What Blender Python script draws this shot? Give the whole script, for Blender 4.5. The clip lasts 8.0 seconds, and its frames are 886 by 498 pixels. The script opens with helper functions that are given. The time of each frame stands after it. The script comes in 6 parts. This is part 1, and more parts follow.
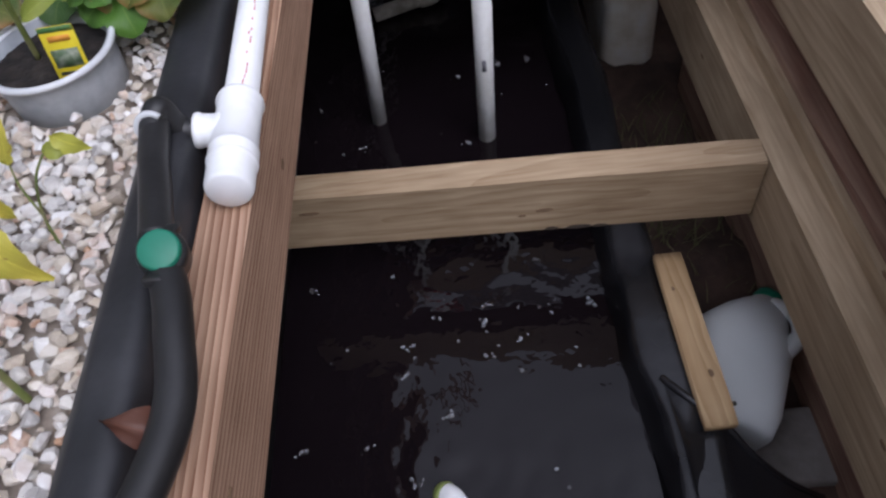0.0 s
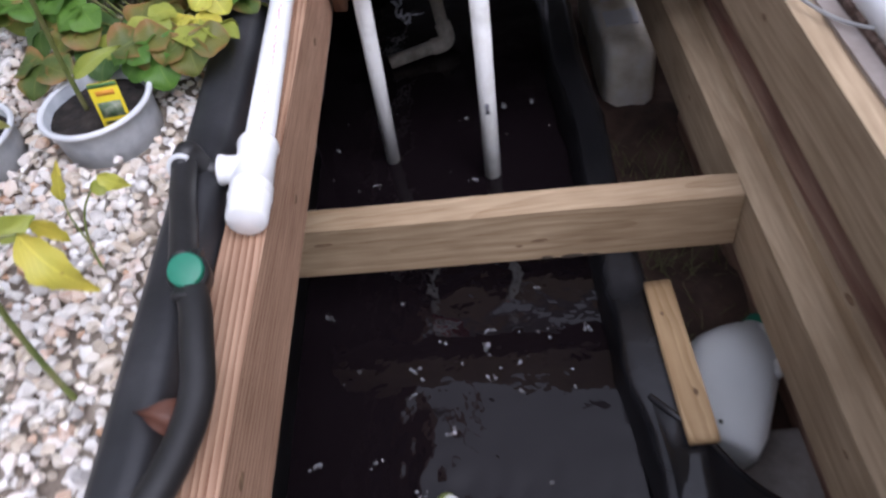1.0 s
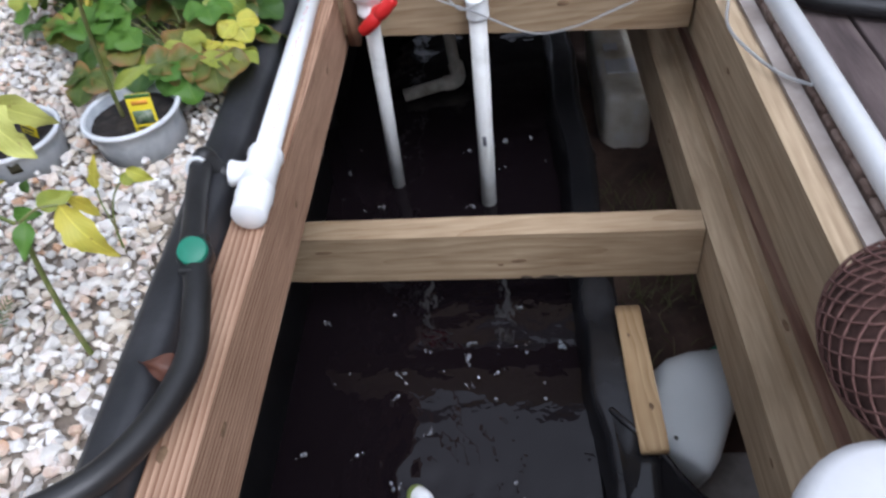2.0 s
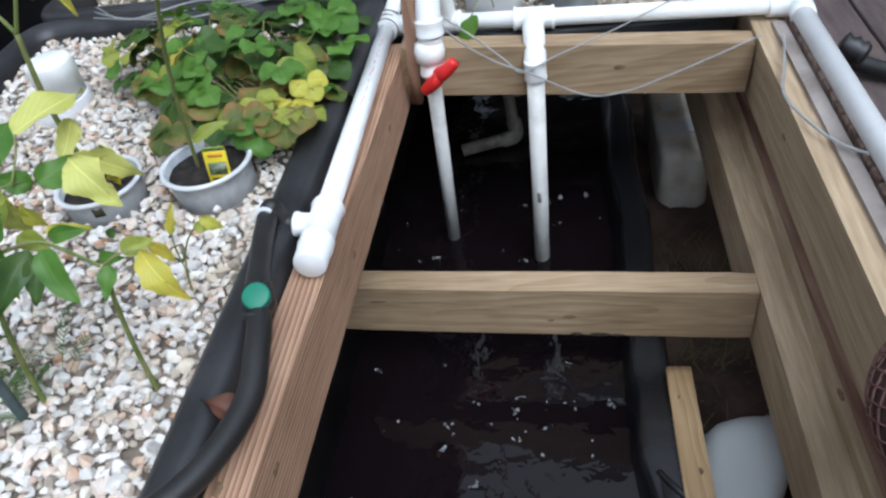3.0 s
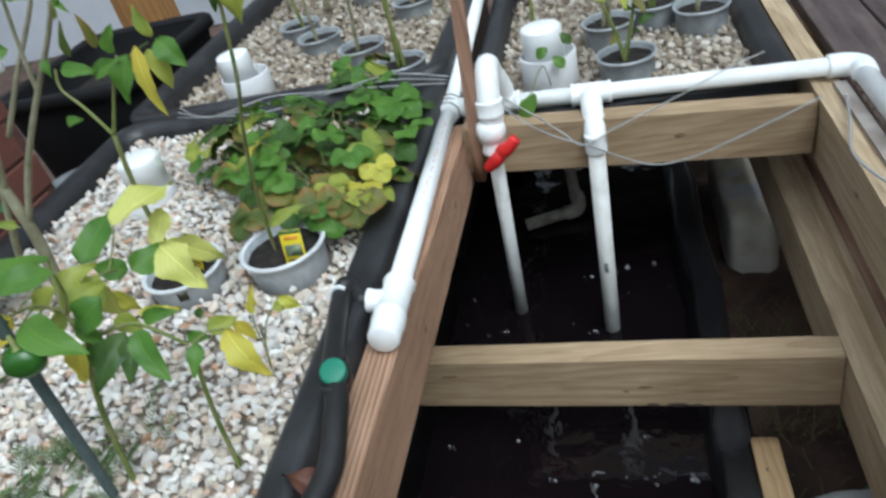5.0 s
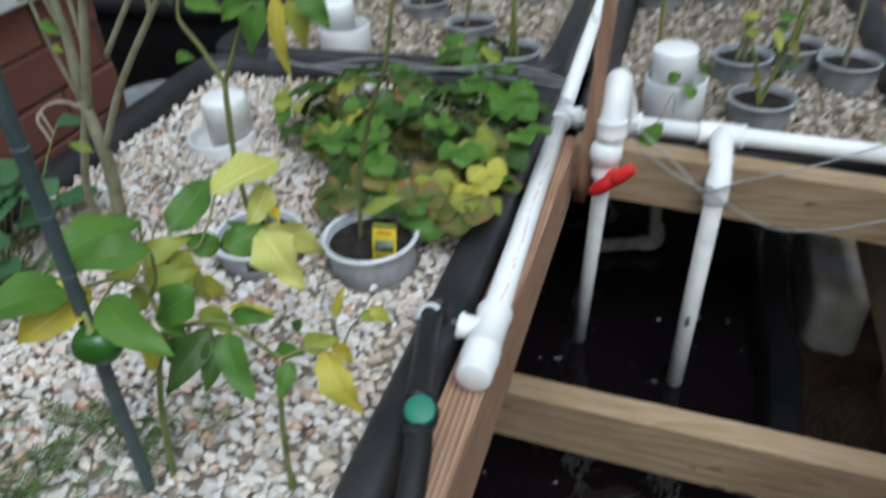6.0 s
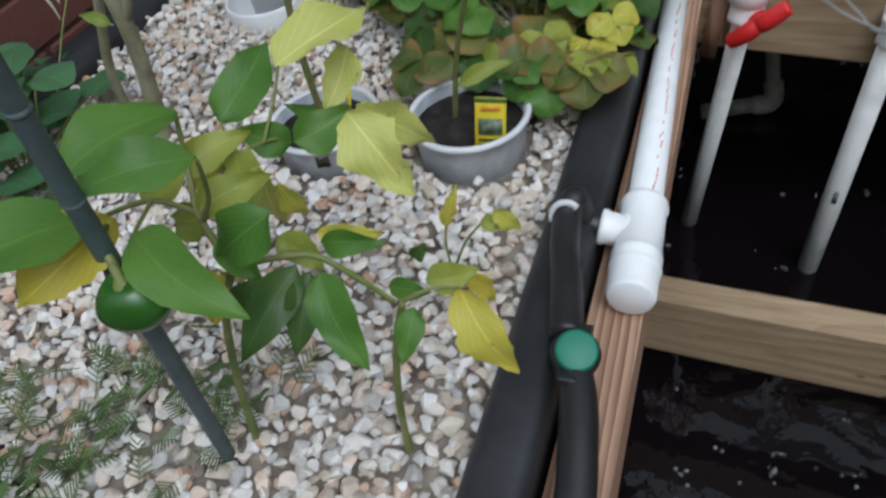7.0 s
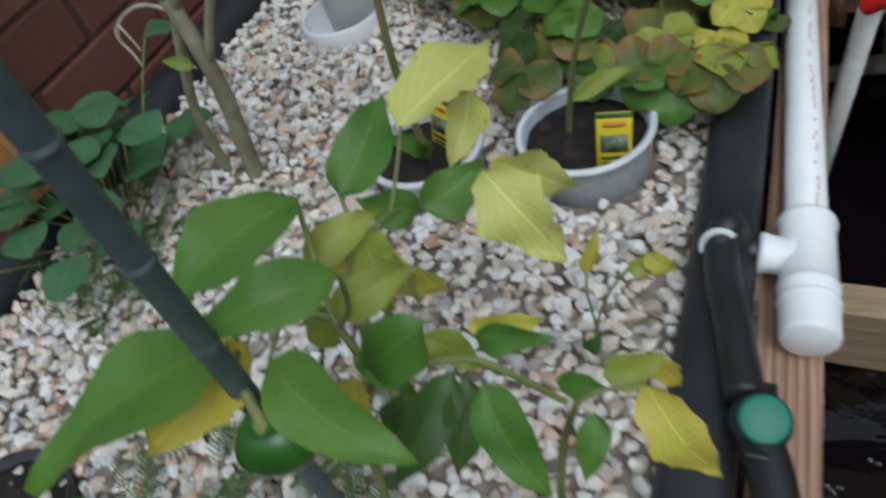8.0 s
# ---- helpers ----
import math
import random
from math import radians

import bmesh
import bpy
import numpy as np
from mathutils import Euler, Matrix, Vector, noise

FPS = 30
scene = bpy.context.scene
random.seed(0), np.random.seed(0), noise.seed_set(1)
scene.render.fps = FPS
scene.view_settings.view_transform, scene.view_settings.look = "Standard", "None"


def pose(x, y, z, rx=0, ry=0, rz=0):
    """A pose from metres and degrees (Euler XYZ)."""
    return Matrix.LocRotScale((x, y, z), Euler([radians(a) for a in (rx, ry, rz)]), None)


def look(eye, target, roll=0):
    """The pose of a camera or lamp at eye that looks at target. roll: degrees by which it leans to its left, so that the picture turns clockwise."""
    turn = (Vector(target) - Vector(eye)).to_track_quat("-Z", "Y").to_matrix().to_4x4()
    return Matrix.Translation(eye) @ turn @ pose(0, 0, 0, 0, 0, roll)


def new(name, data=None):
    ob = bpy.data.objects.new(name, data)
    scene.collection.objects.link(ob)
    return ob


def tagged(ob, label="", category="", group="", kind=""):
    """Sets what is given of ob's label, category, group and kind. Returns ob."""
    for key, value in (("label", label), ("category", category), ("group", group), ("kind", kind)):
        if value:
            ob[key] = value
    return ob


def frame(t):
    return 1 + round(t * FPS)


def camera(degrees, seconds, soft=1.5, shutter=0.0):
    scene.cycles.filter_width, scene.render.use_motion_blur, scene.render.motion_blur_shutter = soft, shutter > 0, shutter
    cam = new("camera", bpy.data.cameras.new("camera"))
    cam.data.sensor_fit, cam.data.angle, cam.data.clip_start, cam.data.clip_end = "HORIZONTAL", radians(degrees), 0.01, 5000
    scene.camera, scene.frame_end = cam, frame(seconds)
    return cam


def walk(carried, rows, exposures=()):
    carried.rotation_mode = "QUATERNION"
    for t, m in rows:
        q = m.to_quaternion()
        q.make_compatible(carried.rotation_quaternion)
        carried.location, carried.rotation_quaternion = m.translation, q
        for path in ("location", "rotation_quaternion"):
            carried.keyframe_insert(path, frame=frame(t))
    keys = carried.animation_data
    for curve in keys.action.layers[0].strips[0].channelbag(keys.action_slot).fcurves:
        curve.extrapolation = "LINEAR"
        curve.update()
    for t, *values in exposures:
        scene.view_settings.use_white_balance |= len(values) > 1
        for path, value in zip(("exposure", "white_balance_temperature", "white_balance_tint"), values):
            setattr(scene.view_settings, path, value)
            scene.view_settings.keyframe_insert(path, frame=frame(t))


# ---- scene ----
cam = camera(63.1, 8.0, soft=2.4, shutter=0.5)
PATH = [
    (0, (0.26, -0.558, 0.608), (0.164, 0.65, -0.983), -10.2),
    (0.5, (0.25, -0.542, 0.618), (0.208, 0.656, -0.983), -8.5),
    (1, (0.294, -0.614, 0.654), (0.133, 0.68, -0.862), -12.4),
    (1.2, (0.311, -0.656, 0.667), (0.175, 0.641, -0.85), -11.8),
    (2.3, (0.347, -0.703, 0.701), (0.08, 0.708, -0.69), -10.7),
    (2.5, (0.343, -0.708, 0.704), (0.026, 0.726, -0.654), -12.3),
    (3, (0.351, -0.712, 0.716), (-0.003, 0.747, -0.606), -11.3),
    (3.5, (0.355, -0.736, 0.703), (-0.013, 0.696, -0.643), -12.0),
    (4, (0.352, -0.737, 0.719), (-0.042, 0.781, -0.521), -12.9),
    (4.2, (0.351, -0.733, 0.713), (-0.045, 0.771, -0.545), -13.9),
    (5.3, (0.345, -0.72, 0.733), (-0.242, 0.861, -0.342), -16.7),
    (5.5, (0.324, -0.705, 0.756), (-0.338, 0.854, -0.308), -15.5),
    (5.7, (0.282, -0.684, 0.752), (-0.425, 0.875, -0.282), -13.3),
    (6, (0.234, -0.647, 0.73), (-0.323, 0.867, -0.453), -4.5),
    (6.2, (0.187, -0.617, 0.713), (-0.415, 0.797, -0.567), -7.2),
    (6.5, (0.136, -0.578, 0.684), (-0.454, 0.811, -0.629), -6.5),
    (7, (0.124, -0.538, 0.641), (-0.507, 0.715, -0.785), -11.5),
    (7.5, (0.095, -0.524, 0.635), (-0.572, 0.673, -0.822), -15.2),
    (8, (0.064, -0.483, 0.642), (-0.742, 0.662, -0.787), -21.9),
]
walk(cam, [(t, look(eye, target, roll)) for t, eye, target, roll in PATH],
     [(0, -0.52, 6500, 22), (0.5, -0.35, 6500, 22), (1.0, -0.13, 6500, 24), (2.5, -0.13, 6300, 12), (4.0, -0.17, 6300, 9), (5.5, -0.38, 6500, 3), (6.0, -0.6, 6500, 7), (6.5, -0.80, 6500, 9), (7.0, -0.82, 6500, 10), (8.0, -0.95, 6500, 8)])


# ---- light ----
world = bpy.data.worlds.new("overcast_sky")
scene.world = world
world.use_nodes = True
wn, wl = world.node_tree.nodes, world.node_tree.links
sky = wn.new("ShaderNodeTexSky")
sky.sky_type, sky.sun_disc, sky.sun_elevation, sky.sun_rotation = "NISHITA", False, radians(55), radians(140)
sky.dust_density, sky.air_density = 3.0, 1.0
grey = wn.new("ShaderNodeHueSaturation")
grey.inputs["Saturation"].default_value = 0.12
wl.new(sky.outputs[0], grey.inputs["Color"])
# a clouded sky is brightest overhead
tc, sepz, lift = wn.new("ShaderNodeTexCoord"), wn.new("ShaderNodeSeparateXYZ"), wn.new("ShaderNodeMapRange")
wl.new(tc.outputs["Generated"], sepz.inputs[0])
wl.new(sepz.outputs["Z"], lift.inputs["Value"])
lift.inputs["From Min"].default_value, lift.inputs["From Max"].default_value = 0.0, 1.0
lift.inputs["To Min"].default_value, lift.inputs["To Max"].default_value = 0.35, 5.6
veil = wn.new("ShaderNodeVectorMath")
veil.operation = "SCALE"
tint = wn.new("ShaderNodeVectorMath")
tint.operation = "MULTIPLY"
tint.inputs[1].default_value = (0.90, 1.0, 1.13)
wl.new(grey.outputs[0], veil.inputs[0])
wl.new(lift.outputs[0], veil.inputs["Scale"])
wl.new(veil.outputs[0], tint.inputs[0])
wl.new(tint.outputs[0], wn["Background"].inputs["Color"])
wn["Background"].inputs["Strength"].default_value = 0.077
sun = new("sun", bpy.data.lights.new("sun", "SUN"))
sun.data.energy, sun.data.angle, sun.data.color = 0.5, radians(40), (1.0, 0.97, 0.93)
sun.matrix_world = look((1.2, -1.6, 3.0), (0, 0, 0))


# ---- materials ----
def mat(name, colours, scale=20.0, rough=0.6, bump=0.2, fine=90.0, metal=0.0, spec=0.5, stretch=(1, 1, 1), per="", translucent=0.0, fine_mix=0.25, spread=0.3):
    """A node material: a colour ramp over coarse noise, a finer grain on top, and relief. per: 'object' or 'island' adds variation piece by piece."""
    m = bpy.data.materials.new(name)
    m.use_nodes = True
    n, l = m.node_tree.nodes, m.node_tree.links
    bsdf = n["Principled BSDF"]
    tex, mapping = n.new("ShaderNodeTexCoord"), n.new("ShaderNodeMapping")
    mapping.inputs["Scale"].default_value = stretch
    l.new(tex.outputs["Object"], mapping.inputs["Vector"])
    coarse, grain = n.new("ShaderNodeTexNoise"), n.new("ShaderNodeTexNoise")
    for node, s, d in ((coarse, scale, 4), (grain, fine, 3)):
        node.inputs["Scale"].default_value, node.inputs["Detail"].default_value = s, d
        l.new(mapping.outputs[0], node.inputs["Vector"])
    ramp = n.new("ShaderNodeValToRGB")
    els = ramp.color_ramp.elements
    k = len(colours)
    for i, c in enumerate(colours):
        pos = 0.3 + 0.4 * i / max(1, k - 1) if not per else i / max(1, k - 1)
        e = els[i] if i < 2 else els.new(pos)
        e.position, e.color = pos, (*c, 1)
    value = coarse.outputs["Fac"]
    if per:
        if per == "island":
            src = n.new("ShaderNodeNewGeometry").outputs["Random Per Island"]
        else:
            src = n.new("ShaderNodeObjectInfo").outputs["Random"]
        add = n.new("ShaderNodeMath")
        add.operation = "MULTIPLY_ADD"
        l.new(coarse.outputs["Fac"], add.inputs[0])
        add.inputs[1].default_value = spread
        sub = n.new("ShaderNodeMath")
        sub.operation = "SUBTRACT"
        l.new(src, sub.inputs[0])
        sub.inputs[1].default_value = spread / 2
        l.new(sub.outputs[0], add.inputs[2])
        value = add.outputs[0]
    l.new(value, ramp.inputs["Fac"])
    mix = n.new("ShaderNodeMix")
    mix.data_type, mix.blend_type = "RGBA", "OVERLAY"
    mix.inputs["Factor"].default_value = fine_mix
    l.new(ramp.outputs["Color"], mix.inputs[6])
    hs = n.new("ShaderNodeRGBToBW")
    l.new(grain.outputs["Color"], hs.inputs[0])
    l.new(hs.outputs[0], mix.inputs[7])
    l.new(mix.outputs[2], bsdf.inputs["Base Color"])
    bsdf.inputs["Roughness"].default_value = rough
    bsdf.inputs["Metallic"].default_value = metal
    bsdf.inputs["Specular IOR Level"].default_value = spec
    b = n.new("ShaderNodeBump")
    b.inputs["Strength"].default_value, b.inputs["Distance"].default_value = bump, 0.002
    l.new(grain.outputs["Fac"], b.inputs["Height"])
    l.new(b.outputs[0], bsdf.inputs["Normal"])
    if translucent:
        t, ms = n.new("ShaderNodeBsdfTranslucent"), n.new("ShaderNodeMixShader")
        l.new(mix.outputs[2], t.inputs["Color"])
        ms.inputs[0].default_value = translucent
        l.new(bsdf.outputs[0], ms.inputs[1])
        l.new(t.outputs[0], ms.inputs[2])
        l.new(ms.outputs[0], n["Material Output"].inputs["Surface"])
    return m


def wood_mat(name, dark, light, axis, knots=0.5, ring=26.0, rough=0.75, bands=0.45, heart=None):
    """Sawn softwood: long streaks of early and late wood along one axis, wavy where the grain runs out."""
    m = bpy.data.materials.new(name)
    m.use_nodes = True
    n, l = m.node_tree.nodes, m.node_tree.links
    bsdf = n["Principled BSDF"]
    tex, mapping = n.new("ShaderNodeTexCoord"), n.new("ShaderNodeMapping")
    s = [6.0, 6.0, 6.0]
    s[axis] = 0.35
    mapping.inputs["Scale"].default_value = s
    l.new(tex.outputs["Object"], mapping.inputs["Vector"])
    warp = n.new("ShaderNodeTexNoise")
    warp.inputs["Scale"].default_value, warp.inputs["Detail"].default_value = 3.0, 2
    l.new(mapping.outputs[0], warp.inputs["Vector"])
    wave = n.new("ShaderNodeTexWave")
    wave.wave_type, wave.bands_direction, wave.wave_profile = "BANDS", "DIAGONAL", "SAW"
    wave.inputs["Scale"].default_value, wave.inputs["Distortion"].default_value = ring / 6, 6.0 * knots
    wave.inputs["Detail"].default_value, wave.inputs["Detail Scale"].default_value = 2.0, 0.8
    l.new(mapping.outputs[0], wave.inputs["Vector"])
    if heart:
        # growth rings round a heart that runs at a slight slant, so that they open into arches
        slant = n.new("ShaderNodeMapping")
        slant.inputs["Location"].default_value = heart
        slant.inputs["Rotation"].default_value = (0.03, 0.045, -0.05)
        l.new(tex.outputs["Object"], slant.inputs["Vector"])
        wave.wave_type, wave.rings_direction, wave.wave_profile = "RINGS", "XYZ"[axis], "SAW"
        wave.inputs["Scale"].default_value, wave.inputs["Distortion"].default_value = ring, 5.0
        wave.inputs["Detail"].default_value, wave.inputs["Detail Scale"].default_value = 2.0, 0.35
        l.new(slant.outputs[0], wave.inputs["Vector"])
    fibre = n.new("ShaderNodeTexNoise")
    fibre.inputs["Scale"].default_value, fibre.inputs["Detail"].default_value = 30.0, 4
    l.new(mapping.outputs[0], fibre.inputs["Vector"])
    stain = n.new("ShaderNodeTexNoise")
    stain.inputs["Scale"].default_value, stain.inputs["Detail"].default_value = 5.0, 5
    l.new(tex.outputs["Object"], stain.inputs["Vector"])
    mul = n.new("ShaderNodeMath")
    mul.operation = "MULTIPLY_ADD"
    l.new(wave.outputs["Fac"], mul.inputs[0])
    mul.inputs[1].default_value = bands
    add = n.new("ShaderNodeMath")
    add.operation = "MULTIPLY"
    l.new(fibre.outputs["Fac"], add.inputs[0])
    add.inputs[1].default_value = 1.05 - bands
    l.new(add.outputs[0], mul.inputs[2])
    ramp = n.new("ShaderNodeValToRGB")
    ramp.color_ramp.elements[0].position, ramp.color_ramp.elements[1].position = 0.2, 0.8
    ramp.color_ramp.elements[0].color, ramp.color_ramp.elements[1].color = (*light, 1), (*dark, 1)
    l.new(mul.outputs[0], ramp.inputs["Fac"])
    mix = n.new("ShaderNodeMix")
    mix.data_type, mix.blend_type = "RGBA", "MULTIPLY"
    l.new(ramp.outputs["Color"], mix.inputs[6])
    sr = n.new("ShaderNodeValToRGB")
    sr.color_ramp.elements[0].position, sr.color_ramp.elements[1].position = 0.3, 0.55
    sr.color_ramp.elements[0].color, sr.color_ramp.elements[1].color = (0.55, 0.5, 0.45, 1), (1, 1, 1, 1)
    l.new(stain.outputs["Fac"], sr.inputs["Fac"])
    l.new(sr.outputs["Color"], mix.inputs[7])
    mix.inputs["Factor"].default_value = 0.7
    l.new(mix.outputs[2], bsdf.inputs["Base Color"])
    bsdf.inputs["Roughness"].default_value = rough
    b = n.new("ShaderNodeBump")
    b.inputs["Strength"].default_value, b.inputs["Distance"].default_value = 0.35, 0.001
    l.new(mul.outputs[0], b.inputs["Height"])
    l.new(b.outputs[0], bsdf.inputs["Normal"])
    return m


def leaf_mat(name, base, second, edge=0.5, soft=0.12, margin=None, specks=0.0):
    """A leaf: two colours in patches, a paler midrib and side veins, a little light through it."""
    m = bpy.data.materials.new(name)
    m.use_nodes = True
    n, l = m.node_tree.nodes, m.node_tree.links
    bsdf = n["Principled BSDF"]
    uv = n.new("ShaderNodeUVMap")
    sep = n.new("ShaderNodeSeparateXYZ")
    l.new(uv.outputs[0], sep.inputs[0])
    tex = n.new("ShaderNodeTexCoord")
    noise_ = n.new("ShaderNodeTexNoise")
    noise_.inputs["Scale"].default_value, noise_.inputs["Detail"].default_value = 28.0, 3
    l.new(tex.outputs["Object"], noise_.inputs["Vector"])
    info = n.new("ShaderNodeObjectInfo")
    sh = n.new("ShaderNodeMath")
    sh.operation = "MULTIPLY_ADD"
    l.new(info.outputs["Random"], sh.inputs[0])
    sh.inputs[1].default_value = 0.25
    l.new(noise_.outputs["Fac"], sh.inputs[2])
    ramp = n.new("ShaderNodeValToRGB")
    e = ramp.color_ramp.elements
    e[0].position, e[1].position = edge - soft, edge + soft + 0.15
    e[0].color, e[1].color = (*base, 1), (*second, 1)
    l.new(sh.outputs[0], ramp.inputs["Fac"])
    # veins: distance from the midrib, and slanting ribs
    off = n.new("ShaderNodeMath")
    off.operation = "SUBTRACT"
    l.new(sep.outputs["X"], off.inputs[0])
    off.inputs[1].default_value = 0.5
    ab = n.new("ShaderNodeMath")
    ab.operation = "ABSOLUTE"
    l.new(off.outputs[0], ab.inputs[0])
    slant = n.new("ShaderNodeMath")
    slant.operation = "MULTIPLY_ADD"
    l.new(ab.outputs[0], slant.inputs[0])
    slant.inputs[1].default_value = -1.1
    l.new(sep.outputs["Y"], slant.inputs[2])
    frac = n.new("ShaderNodeMath")
    frac.operation = "PINGPONG"
    l.new(slant.outputs[0], frac.inputs[0])
    frac.inputs[1].default_value = 0.075
    rib = n.new("ShaderNodeMath")
    rib.operation = "LESS_THAN"
    l.new(frac.outputs[0], rib.inputs[0])
    rib.inputs[1].default_value = 0.006
    mid = n.new("ShaderNodeMath")
    mid.operation = "LESS_THAN"
    l.new(ab.outputs[0], mid.inputs[0])
    mid.inputs[1].default_value = 0.018
    mx = n.new("ShaderNodeMath")
    mx.operation = "MAXIMUM"
    half = n.new("ShaderNodeMath")
    half.operation = "MULTIPLY"
    l.new(rib.outputs[0], half.inputs[0])
    half.inputs[1].default_value = 0.6
    l.new(half.outputs[0], mx.inputs[0])
    l.new(mid.outputs[0], mx.inputs[1])
    fac = n.new("ShaderNodeMath")
    fac.operation = "MULTIPLY"
    l.new(mx.outputs[0], fac.inputs[0])
    fac.inputs[1].default_value = 0.42
    mix = n.new("ShaderNodeMix")
    mix.data_type = "RGBA"
    l.new(fac.outputs[0], mix.inputs["Factor"])
    l.new(ramp.outputs["Color"], mix.inputs[6])
    mix.inputs[7].default_value = (min(1, base[0] * 2.2 + 0.05), min(1, base[1] * 1.7 + 0.04), base[2] * 1.5 + 0.02, 1)
    colour = mix.outputs[2]
    if margin:
        # a scorched margin that eats in unevenly from the edge
        eat = n.new("ShaderNodeMath")
        eat.operation = "MULTIPLY_ADD"
        l.new(noise_.outputs["Fac"], eat.inputs[0])
        eat.inputs[1].default_value = 0.95
        l.new(ab.outputs[0], eat.inputs[2])
        band = n.new("ShaderNodeMapRange")
        band.inputs["From Min"].default_value, band.inputs["From Max"].default_value = 0.80, 1.02
        l.new(eat.outputs[0], band.inputs["Value"])
        scorch = n.new("ShaderNodeMix")
        scorch.data_type = "RGBA"
        l.new(band.outputs[0], scorch.inputs["Factor"])
        l.new(colour, scorch.inputs[6])
        scorch.inputs[7].default_value = (*margin, 1)
        colour = scorch.outputs[2]
    if specks:
        dots = n.new("ShaderNodeTexNoise")
        dots.inputs["Scale"].default_value, dots.inputs["Detail"].default_value = 120.0, 2
        l.new(tex.outputs["Object"], dots.inputs["Vector"])
        cut = n.new("ShaderNodeMapRange")
        cut.inputs["From Min"].default_value, cut.inputs["From Max"].default_value = 0.66, 0.74
        cut.inputs["To Max"].default_value = specks
        l.new(dots.outputs["Fac"], cut.inputs["Value"])
        spot = n.new("ShaderNodeMix")
        spot.data_type = "RGBA"
        l.new(cut.outputs[0], spot.inputs["Factor"])
        l.new(colour, spot.inputs[6])
        spot.inputs[7].default_value = (0.30, 0.17, 0.06, 1)
        colour = spot.outputs[2]
    l.new(colour, bsdf.inputs["Base Color"])
    bsdf.inputs["Roughness"].default_value = 0.42
    bsdf.inputs["Specular IOR Level"].default_value = 0.35
    b = n.new("ShaderNodeBump")
    b.inputs["Strength"].default_value, b.inputs["Distance"].default_value, b.invert = 0.5, 0.0008, True
    pucker = n.new("ShaderNodeMath")
    pucker.operation = "MULTIPLY_ADD"
    ripple = n.new("ShaderNodeTexNoise")
    ripple.inputs["Scale"].default_value, ripple.inputs["Detail"].default_value = 110.0, 2
    l.new(tex.outputs["Object"], ripple.inputs["Vector"])
    l.new(ripple.outputs["Fac"], pucker.inputs[0])
    pucker.inputs[1].default_value = 1.6
    l.new(mx.outputs[0], pucker.inputs[2])
    l.new(pucker.outputs[0], b.inputs["Height"])
    l.new(b.outputs[0], bsdf.inputs["Normal"])
    t, ms = n.new("ShaderNodeBsdfTranslucent"), n.new("ShaderNodeMixShader")
    l.new(colour, t.inputs["Color"])
    ms.inputs[0].default_value = 0.25
    l.new(bsdf.outputs[0], ms.inputs[1])
    l.new(t.outputs[0], ms.inputs[2])
    l.new(ms.outputs[0], n["Material Output"].inputs["Surface"])
    return m


M_BEAM_Y = wood_mat("red_brown_pine", (0.20, 0.092, 0.05), (0.60, 0.39, 0.265), 1, 0.45, 110, bands=0.52)
M_CROSS = wood_mat("treated_pine_across", (0.28, 0.182, 0.10), (0.525, 0.40, 0.26), 0, 2.0, 20, bands=0.20, heart=(0, 0.03, 0.055))
M_RIGHT = wood_mat("weathered_pine_along", (0.32, 0.225, 0.135), (0.58, 0.45, 0.30), 1, 1.6, 14, bands=0.16, heart=(-0.56, 0, 0.06))
M_SLAT = wood_mat("fresh_pine_slat", (0.40, 0.25, 0.12), (0.58, 0.41, 0.23), 1, 0.4, 30, heart=(-0.47, 0, 0.16))
M_SKIRT = wood_mat("damp_red_board", (0.19, 0.085, 0.06), (0.46, 0.31, 0.22), 1, 0.8, 18, bands=0.3)
M_POST = wood_mat("brown_stake_wood", (0.14, 0.07, 0.04), (0.26, 0.14, 0.085), 2, 0.3, 30)
M_ORANGE = wood_mat("orange_stained_post", (0.30, 0.14, 0.04), (0.45, 0.24, 0.09), 2, 0.3, 20)
M_PVC = mat("white_pvc", ((0.82, 0.845, 0.85), (0.89, 0.91, 0.91), (0.86, 0.88, 0.88)), 30, 0.35, 0.04, 200, fine_mix=0.06)
M_PVC_OLD = mat("stained_pvc", ((0.58, 0.59, 0.56), (0.74, 0.75, 0.73), (0.66, 0.66, 0.62)), 18, 0.45, 0.08, 120, fine_mix=0.2)
M_PVC_GREY = mat("slimy_grey_pvc", ((0.34, 0.31, 0.25), (0.52, 0.49, 0.42), (0.26, 0.24, 0.19)), 25, 0.6, 0.2, 120)
M_BLACK = mat("black_tub_plastic", ((0.012, 0.0125, 0.0145), (0.022, 0.023, 0.026), (0.038, 0.039, 0.043)), 14, 0.45, 0.12, 160)
M_LINER = mat("black_liner", ((0.006, 0.006, 0.007), (0.012, 0.012, 0.0135), (0.024, 0.024, 0.027)), 9, 0.27, 0.25, 60)
M_HOSE = mat("black_hose", ((0.012, 0.012, 0.0125), (0.022, 0.022, 0.023)), 30, 0.42, 0.06, 200)
M_GREEN_CAP = mat("green_plastic", ((0.0, 0.17, 0.10), (0.01, 0.22, 0.14)), 20, 0.45, 0.05, 200, fine_mix=0.1)
M_RED = mat("red_plastic", ((0.62, 0.02, 0.02), (0.75, 0.03, 0.03)), 20, 0.4, 0.03, 200, fine_mix=0.08)
